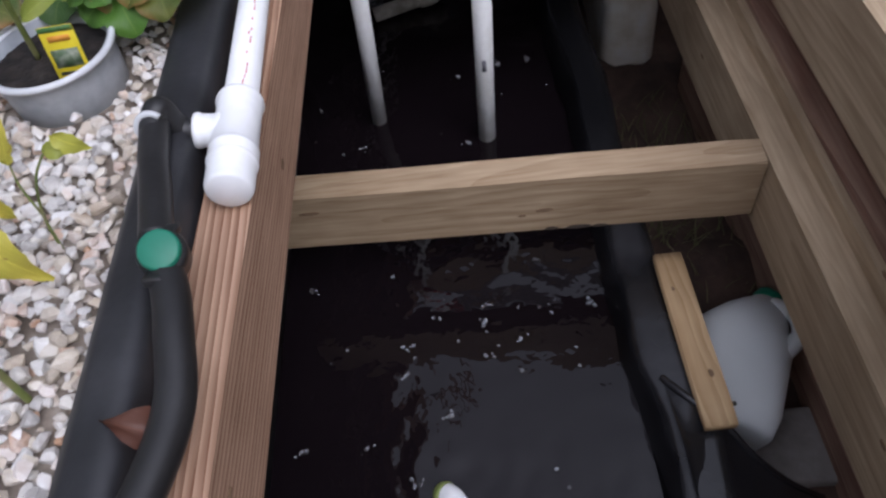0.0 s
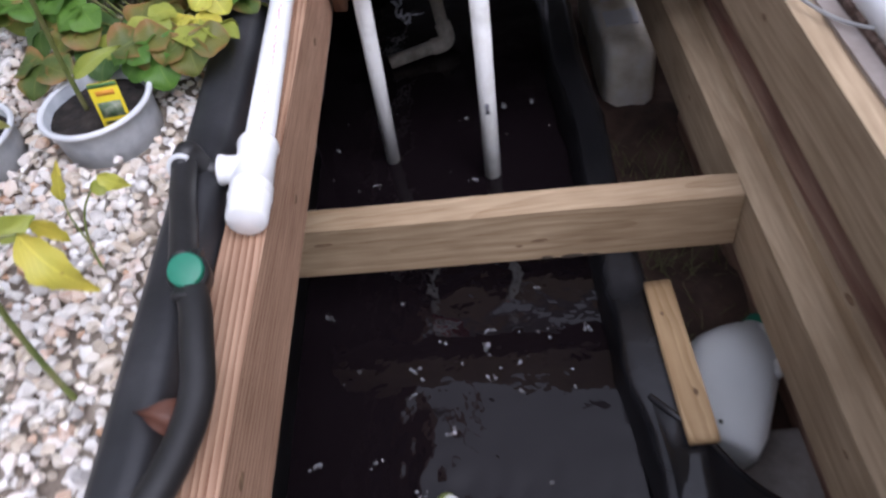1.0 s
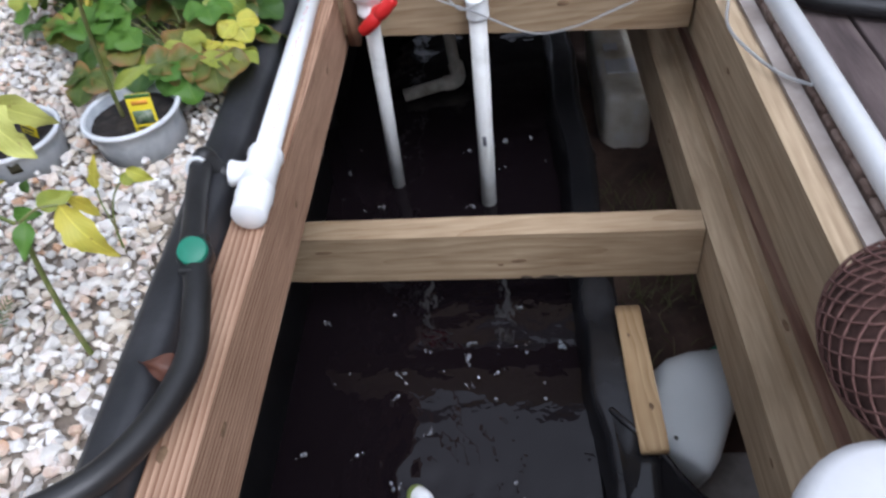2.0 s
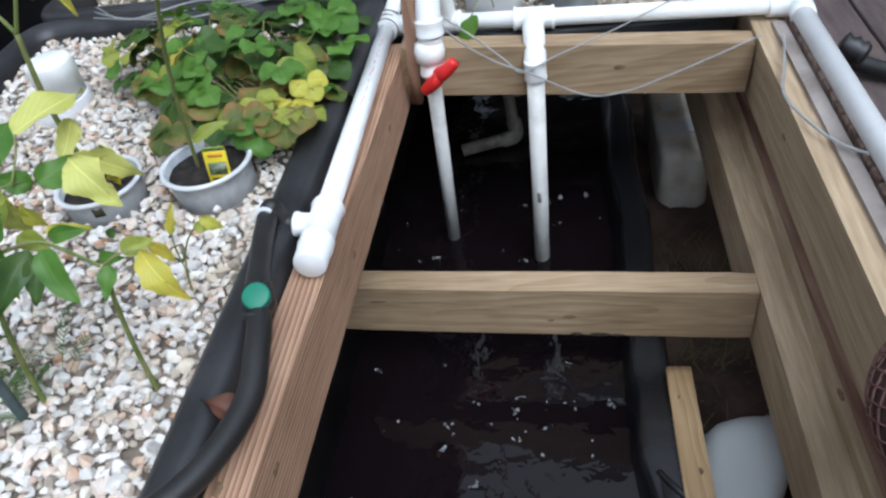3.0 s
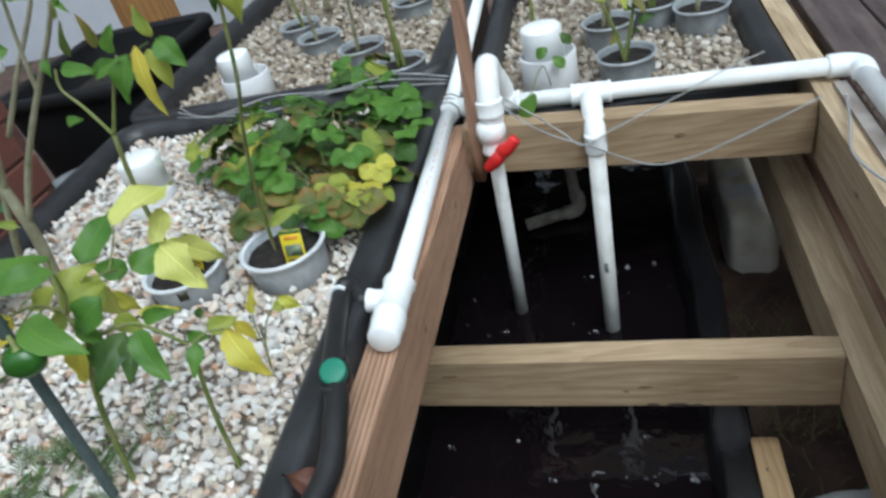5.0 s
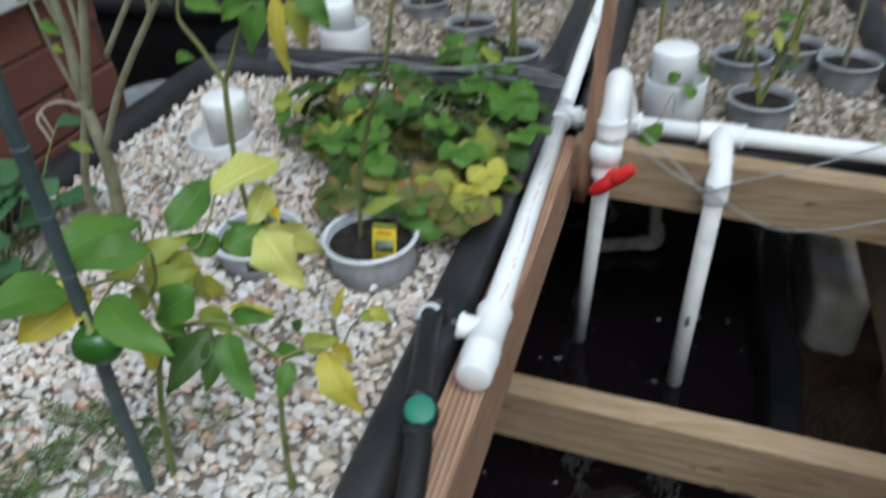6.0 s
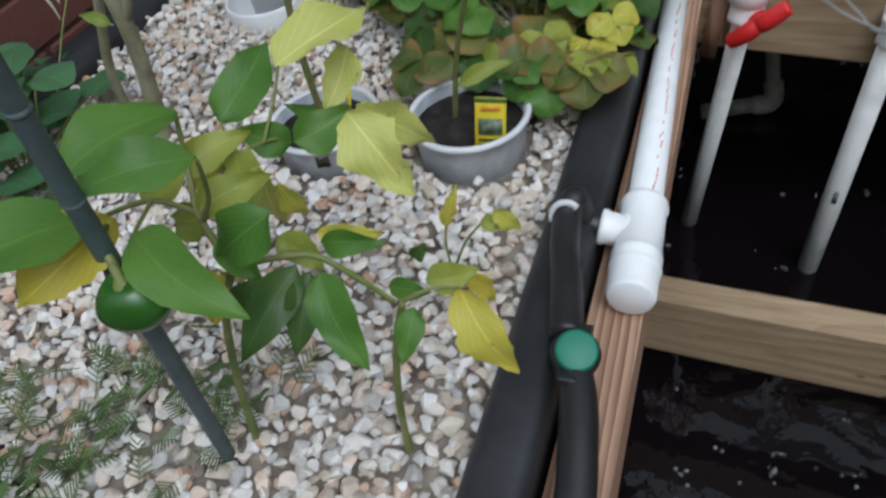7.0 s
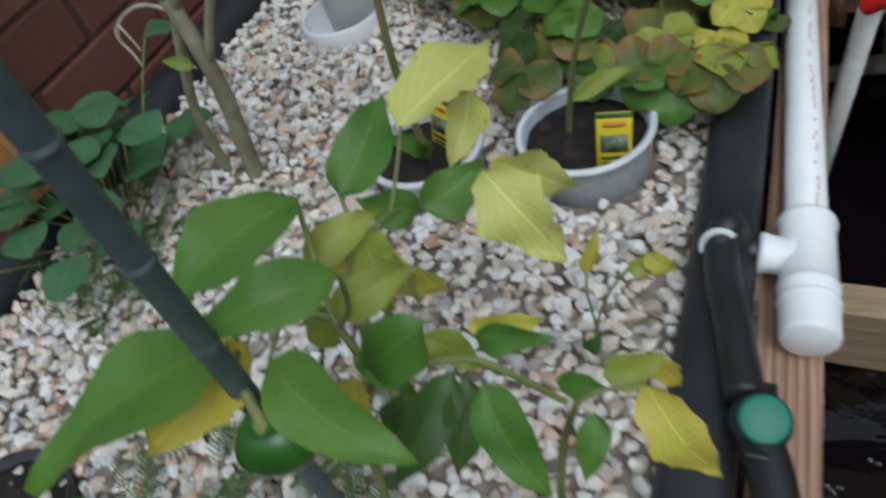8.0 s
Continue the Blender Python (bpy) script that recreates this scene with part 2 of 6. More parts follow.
M_PEBBLE = mat("pebble", ((0.24, 0.20, 0.17), (0.62, 0.54, 0.43), (0.76, 0.74, 0.70), (0.58, 0.56, 0.53), (0.80, 0.79, 0.77), (0.50, 0.29, 0.17), (0.72, 0.69, 0.64), (0.42, 0.40, 0.38), (0.79, 0.77, 0.73), (0.66, 0.47, 0.35), (0.77, 0.72, 0.64), (0.54, 0.45, 0.35), (0.82, 0.81, 0.79), (0.69, 0.58, 0.50), (0.72, 0.71, 0.69), (0.40, 0.33, 0.27), (0.79, 0.76, 0.70), (0.60, 0.50, 0.39)), 60, 0.55, 0.25, 400, per="island", fine_mix=0.3, spread=0.10)
# darker and browner than the near pebbles
M_PEBBLE_DULL = mat("dull_tan_pebble", ((0.12, 0.09, 0.065), (0.28, 0.22, 0.16), (0.42, 0.35, 0.27), (0.58, 0.53, 0.46), (0.30, 0.26, 0.21), (0.48, 0.40, 0.31), (0.22, 0.17, 0.12), (0.64, 0.60, 0.54)), 25, 0.75, 0.3, 300, per="island", fine_mix=0.35)
# darker than the pebbles: the shade in their gaps is put into this colour
M_GAP_SHADE = mat("gravel_gap_shade", ((0.12, 0.095, 0.075), (0.22, 0.18, 0.145), (0.32, 0.28, 0.235)), 60, 0.9, 0.6, 150)
M_SOIL = mat("potting_soil", ((0.006, 0.0045, 0.004), (0.014, 0.010, 0.008), (0.035, 0.027, 0.021)), 60, 0.95, 0.9, 220)
M_POT = mat("pale_grey_plastic", ((0.30, 0.33, 0.36), (0.42, 0.45, 0.47), (0.54, 0.56, 0.57)), 25, 0.35, 0.05, 120, translucent=0.15)
M_POT_DULL = mat("dull_grey_plastic", ((0.17, 0.18, 0.19), (0.26, 0.28, 0.29), (0.36, 0.38, 0.39)), 25, 0.45, 0.08, 120, translucent=0.1)
M_RIM = mat("white_plastic_rim", ((0.62, 0.65, 0.67), (0.74, 0.76, 0.77)), 25, 0.4, 0.05, 120, fine_mix=0.1)
M_TAG = mat("yellow_tag", ((0.74, 0.57, 0.02), (0.80, 0.66, 0.04)), 20, 0.45, 0.02, 100, fine_mix=0.08)
M_TAG_PIC = mat("tag_picture", ((0.05, 0.12, 0.04), (0.12, 0.17, 0.10), (0.35, 0.38, 0.30)), 130, 0.45, 0.02, 300)
M_TAG_BAR = mat("tag_print", ((0.03, 0.03, 0.02), (0.08, 0.07, 0.03)), 30, 0.5, 0.02, 100)
M_TAG_GREEN = mat("tag_green_band", ((0.05, 0.16, 0.04), (0.10, 0.22, 0.06)), 30, 0.5, 0.02, 100)
M_TAG_ORANGE = mat("tag_orange_print", ((0.75, 0.28, 0.03), (0.80, 0.35, 0.05)), 30, 0.5, 0.02, 100)
M_STEM = mat("green_stem", ((0.10, 0.15, 0.035), (0.18, 0.22, 0.06), (0.24, 0.22, 0.10)), 40, 0.6, 0.2, 150)
M_BARK = mat("grey_green_bark", ((0.15, 0.14, 0.085), (0.25, 0.24, 0.15), (0.33, 0.31, 0.22)), 30, 0.8, 0.5, 120)
M_STAKE = mat("green_coated_stake", ((0.055, 0.085, 0.088), (0.085, 0.12, 0.122)), 40, 0.5, 0.25, 160)
M_PEPPER = mat("green_pepper_skin", ((0.02, 0.09, 0.012), (0.035, 0.13, 0.02)), 20, 0.22, 0.03, 80, fine_mix=0.1)
M_LEAF = leaf_mat("leaf_green", (0.066, 0.175, 0.028), (0.125, 0.26, 0.042), 0.58, 0.2)
M_LEAF_DARK = leaf_mat("leaf_dark_green", (0.040, 0.100, 0.022), (0.085, 0.150, 0.032), 0.6, 0.2)
M_LEAF_YG = leaf_mat("leaf_yellow_green", (0.19, 0.27, 0.045), (0.40, 0.42, 0.08), 0.55, 0.2)
M_LEAF_Y = leaf_mat("leaf_yellow", (0.52, 0.52, 0.09), (0.62, 0.50, 0.08), 0.6, specks=0.7)
M_LEAF_PALE = leaf_mat("leaf_pale_yellow", (0.66, 0.66, 0.22), (0.52, 0.55, 0.12), 0.56, 0.18, specks=0.6)
M_LEAF_HALF = leaf_mat("leaf_half_yellow", (0.56, 0.47, 0.07), (0.15, 0.27, 0.03), 0.66, 0.06)
M_LEAF_RUST = leaf_mat("leaf_rusty", (0.075, 0.120, 0.028), (0.24, 0.20, 0.045), 0.62, 0.16, margin=(0.27, 0.15, 0.05), specks=0.6)
M_LEAF_DEAD = leaf_mat("leaf_dead", (0.09, 0.03, 0.02), (0.14, 0.06, 0.04), 0.6)
M_CLOVER = leaf_mat("leaf_blue_green", (0.055, 0.15, 0.065), (0.085, 0.20, 0.085), 0.62, 0.2)
M_GROUND = mat("brown_soil", ((0.035, 0.022, 0.016), (0.085, 0.05, 0.038), (0.14, 0.09, 0.065)), 11, 0.95, 0.8, 90)
M_GRASS = mat("dry_grass", ((0.08, 0.09, 0.03), (0.16, 0.14, 0.07), (0.12, 0.12, 0.05)), 30, 0.9, 0.2, 100, per="island")
M_FOAM = mat("dirty_cream_block", ((0.62, 0.55, 0.42), (0.80, 0.75, 0.64), (0.86, 0.84, 0.80)), 16, 0.85, 0.5, 90)
M_BRICK = mat("red_brick", ((0.13, 0.046, 0.034), (0.165, 0.060, 0.044), (0.21, 0.082, 0.060)), 18, 0.85, 0.5, 110, per="object")
M_MORTAR = mat("dark_mortar", ((0.07, 0.032, 0.026), (0.11, 0.052, 0.042)), 30, 0.9, 0.5, 120)
M_WHITE_PAINT = mat("white_paint", ((0.66, 0.67, 0.68), (0.78, 0.79, 0.80)), 8, 0.6, 0.1, 90, fine_mix=0.1)
M_SIDING = mat("pale_siding", ((0.52, 0.55, 0.60), (0.62, 0.65, 0.70)), 3, 0.7, 0.1, 60, fine_mix=0.12)
M_SKY_BLOCK = mat("dark_sky_block", ((0.05, 0.048, 0.05), (0.10, 0.095, 0.10)), 10, 0.9, 0.6, 80)
M_GLASS_DARK = mat("dark_window_pane", ((0.02, 0.022, 0.025), (0.03, 0.033, 0.037)), 4, 0.08, 0.0, 30)
M_GREYTOP = mat("grey_weathered_capping", ((0.22, 0.185, 0.165), (0.32, 0.28, 0.255), (0.42, 0.38, 0.35)), 12, 0.7, 0.2, 80)
M_STRIP = mat("brown_bark_strip", ((0.10, 0.06, 0.045), (0.22, 0.15, 0.12), (0.30, 0.22, 0.18)), 40, 0.9, 0.8, 110)
M_DECK = mat("dark_deck_board", ((0.045, 0.032, 0.032), (0.09, 0.066, 0.064), (0.14, 0.105, 0.10)), 14, 0.85, 0.4, 90, stretch=(3, 0.4, 3))
M_NET = mat("brown_netting", ((0.12, 0.055, 0.045), (0.20, 0.10, 0.085)), 30, 0.8, 0.3, 120)
M_NETFILL = mat("dark_red_mulch", ((0.05, 0.025, 0.02), (0.11, 0.055, 0.045)), 50, 0.95, 0.9, 160)
M_CLEAR = mat("milky_tubing", ((0.52, 0.53, 0.53), (0.66, 0.67, 0.67)), 30, 0.3, 0.02, 100, translucent=0.6)
M_PRINT_RED = mat("red_pipe_print", ((0.66, 0.18, 0.17), (0.76, 0.40, 0.38)), 200, 0.5, 0.0, 300)
M_PRINT_BLACK = mat("dark_pipe_print", ((0.10, 0.10, 0.12), (0.18, 0.18, 0.20)), 200, 0.5, 0.0, 300)
M_STEELWIRE = mat("dark_wire", ((0.05, 0.05, 0.05), (0.09, 0.09, 0.09)), 60, 0.5, 0.05, 200)


def jug_mat():
    m = bpy.data.materials.new("milky_plastic")
    m.use_nodes = True
    n, l = m.node_tree.nodes, m.node_tree.links
    bsdf = n["Principled BSDF"]
    tex, nz = n.new("ShaderNodeTexCoord"), n.new("ShaderNodeTexNoise")
    l.new(tex.outputs["Object"], nz.inputs["Vector"])
    nz.inputs["Scale"].default_value = 9
    ramp = n.new("ShaderNodeValToRGB")
    ramp.color_ramp.elements[0].color, ramp.color_ramp.elements[1].color = (0.58, 0.61, 0.60, 1), (0.76, 0.78, 0.77, 1)
    l.new(nz.outputs["Fac"], ramp.inputs["Fac"])
    l.new(ramp.outputs["Color"], bsdf.inputs["Base Color"])
    bsdf.inputs["Roughness"].default_value = 0.4
    bsdf.inputs["Subsurface Weight"].default_value = 0.3
    bsdf.inputs["Subsurface Radius"].default_value = (0.03, 0.03, 0.03)
    return m


def water_mat():
    """Dark pond water: a smooth, slightly rippled mirror over black depth."""
    m = bpy.data.materials.new("dark_water")
    m.use_nodes = True
    n, l = m.node_tree.nodes, m.node_tree.links
    bsdf = n["Principled BSDF"]
    tex = n.new("ShaderNodeTexCoord")
    a, b = n.new("ShaderNodeTexNoise"), n.new("ShaderNodeTexNoise")
    for node, s in ((a, 9.0), (b, 38.0)):
        node.inputs["Scale"].default_value, node.inputs["Detail"].default_value = s, 2
        l.new(tex.outputs["Object"], node.inputs["Vector"])
    add = n.new("ShaderNodeMath")
    add.operation = "MULTIPLY_ADD"
    l.new(b.outputs["Fac"], add.inputs[0])
    add.inputs[1].default_value = 0.16
    l.new(a.outputs["Fac"], add.inputs[2])
    bump = n.new("ShaderNodeBump")
    bump.inputs["Strength"].default_value, bump.inputs["Distance"].default_value = 0.5, 0.012
    l.new(add.outputs[0], bump.inputs["Height"])
    l.new(bump.outputs[0], bsdf.inputs["Normal"])
    bsdf.inputs["Base Color"].default_value = (0.0072, 0.0050, 0.0062, 1)
    bsdf.inputs["Specular IOR Level"].default_value = 0.48
    bsdf.inputs["Roughness"].default_value = 0.02
    bsdf.inputs["IOR"].default_value = 1.42
    return m


M_JUG, M_WATER = jug_mat(), water_mat()

M_KNOT = {"bark": mat("bark_edge", ((0.03, 0.022, 0.016), (0.07, 0.05, 0.035)), 80, 0.9, 0.6, 200), "knot": mat("dead_knot", ((0.15, 0.088, 0.05), (0.26, 0.165, 0.095)), 120, 0.85, 0.3, 260)}


# ---- building helpers ----
def finish(name, bm, material, smooth=True):
    me = bpy.data.meshes.new(name)
    bmesh.ops.recalc_face_normals(bm, faces=bm.faces)
    bm.to_mesh(me)
    bm.free()
    me.materials.append(material)
    if smooth:
        for p in me.polygons:
            p.use_smooth = True
    return me


def part(name, bm, material, parent=None, label="", smooth=True):
    """Links a bmesh as ONE mesh object, under a thing or a part when one is given."""
    me = bm if isinstance(bm, bpy.types.Mesh) else finish(name, bm, material, smooth)
    ob = new(name, me)
    if parent is not None:
        ob.parent = parent
    if label:
        ob["label"] = label
    return ob


def thing(name, label, category, at=(0, 0, 0), group="", kind=""):
    ob = new(name)
    ob.location = at
    ob.empty_display_size = 0.02
    return tagged(ob, label, category, group, kind)


def box(x0, x1, y0, y1, z0, z1, bevel=0.003, bm=None, seg=2):
    bm2 = bmesh.new()
    bmesh.ops.create_cube(bm2, size=1.0)
    for v in bm2.verts:
        v.co = Vector((x0 + (v.co.x + 0.5) * (x1 - x0), y0 + (v.co.y + 0.5) * (y1 - y0), z0 + (v.co.z + 0.5) * (z1 - z0)))
    if bevel:
        bmesh.ops.bevel(bm2, geom=bm2.edges[:], offset=bevel, segments=seg, affect="EDGES", profile=0.6)
    if bm is None:
        return bm2
    me = bpy.data.meshes.new("join")
    bm2.to_mesh(me)
    bm2.free()
    bm.from_mesh(me)
    bpy.data.meshes.remove(me)
    return bm


def beam(p, q, width, height, bevel=0.003, wobble=0.0008, cuts=14):
    """A sawn beam from p to q (middle of its top face), its edges eased and a little uneven. Local x along its length is kept in world axes."""
    p, q = Vector(p), Vector(q)
    d = (q - p).normalized()
    side = d.cross(Vector((0, 0, 1))).normalized()
    up = side.cross(d).normalized()
    bm = bmesh.new()
    rings = []
    for i in range(cuts + 1):
        c = p.lerp(q, i / cuts)
        ring = []
        for sx, sz in ((-1, 0), (1, 0), (1, -1), (-1, -1)):
            w = Vector((noise.noise(c * 9 + Vector((sx, sz, 0))), 0, noise.noise(c * 7 + Vector((0, sx, sz * 3))))) * wobble
            ring.append(bm.verts.new(c + side * (sx * width / 2 + w.x) + up * (sz * height + w.z)))
        rings.append(ring)
    for a, b in zip(rings, rings[1:]):
        for k in range(4):
            bm.faces.new((a[k], a[(k + 1) % 4], b[(k + 1) % 4], b[k]))
    bm.faces.new(rings[0])
    bm.faces.new(rings[-1][::-1])
    long_edges = [e for e in bm.edges if abs((e.verts[0].co - e.verts[1].co).normalized().dot(d)) > 0.9]
    bmesh.ops.bevel(bm, geom=long_edges, offset=bevel, segments=2, affect="EDGES")
    return bm


def smooth_path(pts, n=8):
    """Points of a smooth curve through pts."""
    pts = [Vector(p) for p in pts]
    if len(pts) < 3:
        return pts
    out = []
    for i in range(len(pts) - 1):
        p0, p1, p2, p3 = pts[max(0, i - 1)], pts[i], pts[i + 1], pts[min(len(pts) - 1, i + 2)]
        for k in range(n):
            t = k / n
            out.append(0.5 * (2 * p1 + (p2 - p0) * t + (2 * p0 - 5 * p1 + 4 * p2 - p3) * t * t + (3 * p1 - p0 - 3 * p2 + p3) * t ** 3))
    out.append(pts[-1])
    return out


def tube(pts, r, bm=None, sides=12, r_end=None, caps=True, curve=True, n=8):
    """A tube through pts; r_end tapers it. r may be a function of 0..1."""
    path = smooth_path(pts, n) if curve else [Vector(p) for p in pts]
    bm = bm or bmesh.new()
    up = Vector((0, 0, 1))
    rings = []
    prev = None
    for i, c in enumerate(path):
        d = (path[min(i + 1, len(path) - 1)] - path[max(i - 1, 0)]).normalized()
        if prev is None:
            a = d.cross(up)
            a = a.normalized() if a.length > 1e-3 else Vector((1, 0, 0))
        else:
            a = (prev - d * prev.dot(d)).normalized()
        prev = a
        b = d.cross(a)
        t = i / max(1, len(path) - 1)
        rr = r(t) if callable(r) else r + ((r_end if r_end is not None else r) - r) * t
        rings.append([bm.verts.new(c + (a * math.cos(2 * math.pi * k / sides) + b * math.sin(2 * math.pi * k / sides)) * rr) for k in range(sides)])
    for p, q in zip(rings, rings[1:]):
        for k in range(sides):
            bm.faces.new((p[k], p[(k + 1) % sides], q[(k + 1) % sides], q[k]))
    if caps:
        bm.faces.new(rings[0][::-1])
        bm.faces.new(rings[-1])
    return bm


def lathe(profile, axis_from, axis_to, bm=None, sides=28):
    """A turned body: profile of (distance along the axis in metres, radius)."""
    o, e = Vector(axis_from), Vector(axis_to)
    d = (e - o).normalized()
    a = d.cross(Vector((0.3, 0.9, 0.2))).normalized()
    b = d.cross(a)
    bm = bm or bmesh.new()
    rings = []
    for s, r in profile:
        if r < 1e-5:
            rings.append([bm.verts.new(o + d * s)])
        else:
            rings.append([bm.verts.new(o + d * s + (a * math.cos(2 * math.pi * k / sides) + b * math.sin(2 * math.pi * k / sides)) * r) for k in range(sides)])
    for p, q in zip(rings, rings[1:]):
        for k in range(sides):
            f = [p[k % len(p)], p[(k + 1) % len(p)], q[(k + 1) % len(q)], q[k % len(q)]]
            f = list(dict.fromkeys(f))
            if len(f) > 2:
                bm.faces.new(f)
    for ring, flip in ((rings[0], True), (rings[-1], False)):
        if len(ring) > 1:
            bm.faces.new(ring[::-1] if flip else ring)
    return bm


def blade(base, tip, width, sag=0.12, fold=0.25, shape="pepper", up=(0, 0, 1), wave=0.09, seed=0, rows=12, cols=6, ragged=0.10):
    """A leaf blade from base to tip: tapered outline, folded along the midrib, curling and wavy, with texture coordinates."""
    base, tip = Vector(base), Vector(tip)
    along = tip - base
    length = along.length
    d = along.normalized()
    side = d.cross(Vector(up))
    side = side.normalized() if side.length > 1e-3 else Vector((1, 0, 0))
    nrm = side.cross(d).normalized()
    rnd = random.Random(seed)
    ph = rnd.uniform(0, 6)
    bend, skew, droop = rnd.uniform(-0.07, 0.07), rnd.uniform(-0.12, 0.12), rnd.uniform(-0.04, 0.10)
    bm = bmesh.new()
    uvl = bm.loops.layers.uv.new("UVMap")
    grid, uvs = [], {}
    for i in range(rows + 1):
        v = i / rows
        if shape == "pepper":
            w = (math.sin(math.pi * min(1, v ** 0.72)) ** 0.85) * (1 - 0.25 * v)
        else:
            w = math.sin(math.pi * (0.03 + 0.94 * v) ** 1.12) ** 0.62
        w = max(w, 0.02) * width / 2
        row = []
        for j in range(cols + 1):
            u = j / cols
            s = u * 2 - 1
            tooth = 0
            if shape == "toothed" and j in (0, cols):
                tooth = 0.13 * w * (1 if i % 2 else -1)
            lift = fold * abs(s) * w + math.sin(ph + v * 9 + s * 1.5) * wave * width * abs(s) + sag * length * (4 * v * (1 - v)) * 0.5
            torn = 1 + ragged * abs(s) * (noise.noise(Vector((v * 5.5, math.copysign(3, s), seed * 1.7))) + 0.6 * noise.noise(Vector((v * 13, math.copysign(7, s), seed))))
            p = base + d * (v * length) + side * (s * w * torn * (1 + skew * s) + math.copysign(tooth, s) + bend * length * math.sin(math.pi * v)) + nrm * (lift - droop * length * v * v)
            vert = bm.verts.new(p)
            uvs[vert] = (u, v)
            row.append(vert)
        grid.append(row)
    for i in range(rows):
        for j in range(cols):
            f = bm.faces.new((grid[i][j], grid[i][j + 1], grid[i + 1][j + 1], grid[i + 1][j]))
            for lp in f.loops:
                lp[uvl].uv = uvs[lp.vert]
    me = bpy.data.meshes.new("leaf")
    bm.to_mesh(me)
    bm.free()
    for p in me.polygons:
        p.use_smooth = True
    return me


def leaf(parent, base, tip, width, material, label="", **kw):
    if material in (M_LEAF_PALE, M_LEAF_Y, M_LEAF_HALF):
        kw.setdefault("ragged", 0.34)
        kw.setdefault("rows", 18)
    me = blade(base, tip, width, **kw)
    me.materials.append(material)
    ob = new("leaf", me)
    ob.parent = parent
    if label:
        ob["label"] = label
    return ob


# ---- ground ----
bm = bmesh.new()
bmesh.ops.create_grid(bm, x_segments=2, y_segments=2, size=400)
for v in bm.verts:
    v.co.z = -0.36
tagged(part("ground", bm, M_GROUND), "bare brown earth under and around the timber frame", "ground", kind="structure")
bm = bmesh.new()
bmesh.ops.create_grid(bm, x_segments=40, y_segments=90, size=1)
for v in bm.verts:
    x, y = 0.72 + v.co.x * 0.26, 0.0 + v.co.y * 1.3
    v.co = Vector((x, y, -0.325 + 0.035 * noise.noise(Vector((x, y, 0)) * 9) + 0.012 * noise.noise(Vector((x, y, 3)) * 40)))
tagged(part("soil_strip", bm, M_GROUND), "lumpy damp soil between the pond edge and the timber rail", "soil", kind="structure")

# ---- pond ----
WATER = -0.205
bm = bmesh.new()
prof = [(-0.13, 0.10), (-0.11, -0.12), (-0.08, -0.30), (-0.05, -0.5), (0.38, -0.5), (0.415, -0.30), (0.424, -0.188), (0.430, -0.170), (0.434, -0.160), (0.438, -0.157), (0.443, -0.156), (0.470, -0.1545), (0.482, -0.155), (0.486, -0.159), (0.489, -0.20), (0.497, -0.36)]
rows = []
for i in range(71):
    y = -1.25 + i * 2.35 / 70
    row = []
    for k, (x, z) in enumerate(prof):
        crease = 0.010 * noise.noise(Vector((k * 0.22, y * 5, 1))) + 0.006 * noise.noise(Vector((k * 0.3, y * 17, 5)))
        bulge = 0.012 * math.exp(-((y + 0.27) / 0.07) ** 2) if k > 5 else 0
        row.append(bm.verts.new((x + (crease if k > 3 else 0) + bulge, y, z + (crease * (0.7 if k < 7 else 0.22) if k > 4 else 0))))
    rows.append(row)
for a, b in zip(rows, rows[1:]):
    for k in range(len(prof) - 1):
        bm.faces.new((a[k], a[k + 1], b[k + 1], b[k]))
bm.faces.new([r for r in rows[0]])
bm.faces.new([r for r in rows[-1]][::-1])
pond = part("pond_liner", bm, M_LINER)
tagged(pond, "creased black plastic liner of the sunken fish pond", "pond liner", kind="structure")
# the loose fold of liner that lies over the edge
fold = [(0.450, -0.195, -0.158), (0.470, -0.225, -0.150), (0.500, -0.250, -0.160), (0.535, -0.285, -0.19), (0.575, -0.305, -0.225), (0.62, -0.312, -0.265)]
lip = smooth_path(fold, 8)
bm = tube(lip, lambda t: 0.0050 * (1 - 0.35 * t), sides=10, curve=False)
sheet = []
for i, p in enumerate(lip):
    s = i / (len(lip) - 1)
    far = Vector((0.452 + 0.085 * s, -0.34 - 0.07 * s, -0.150 - 0.13 * s))
    row = []
    for k in range(9):
        q = p.lerp(far, k / 8)
        row.append(bm.verts.new(q + Vector((0, 0, 0.010 * math.sin(math.pi * k / 8) + 0.008 * noise.noise(q * 22) * (k / 8)))))
    sheet.append(row)
for a, b in zip(sheet, sheet[1:]):
    for k in range(8):
        bm.faces.new((a[k], a[k + 1], b[k + 1], b[k]))
tagged(part("liner_fold", bm, M_LINER), "loose bunched fold of black liner over the pond edge", "pond liner")
bm = bmesh.new()
bmesh.ops.create_grid(bm, x_segments=60, y_segments=200, size=1)
for v in bm.verts:
    x, y = 0.155 + v.co.x * 0.275, -0.08 + v.co.y * 1.17
    r = math.hypot(x - 0.20, y + 0.25)
    ring = 0.0010 * math.sin(r * 190) * math.exp(-r * 9)
    v.co = Vector((x, y, WATER + ring + 0.0014 * noise.noise(Vector((x * 11, y * 11, 0)))))
tagged(part("water", bm, M_WATER), "still black pond water with small ripples and bubbles", "water", kind="structure")


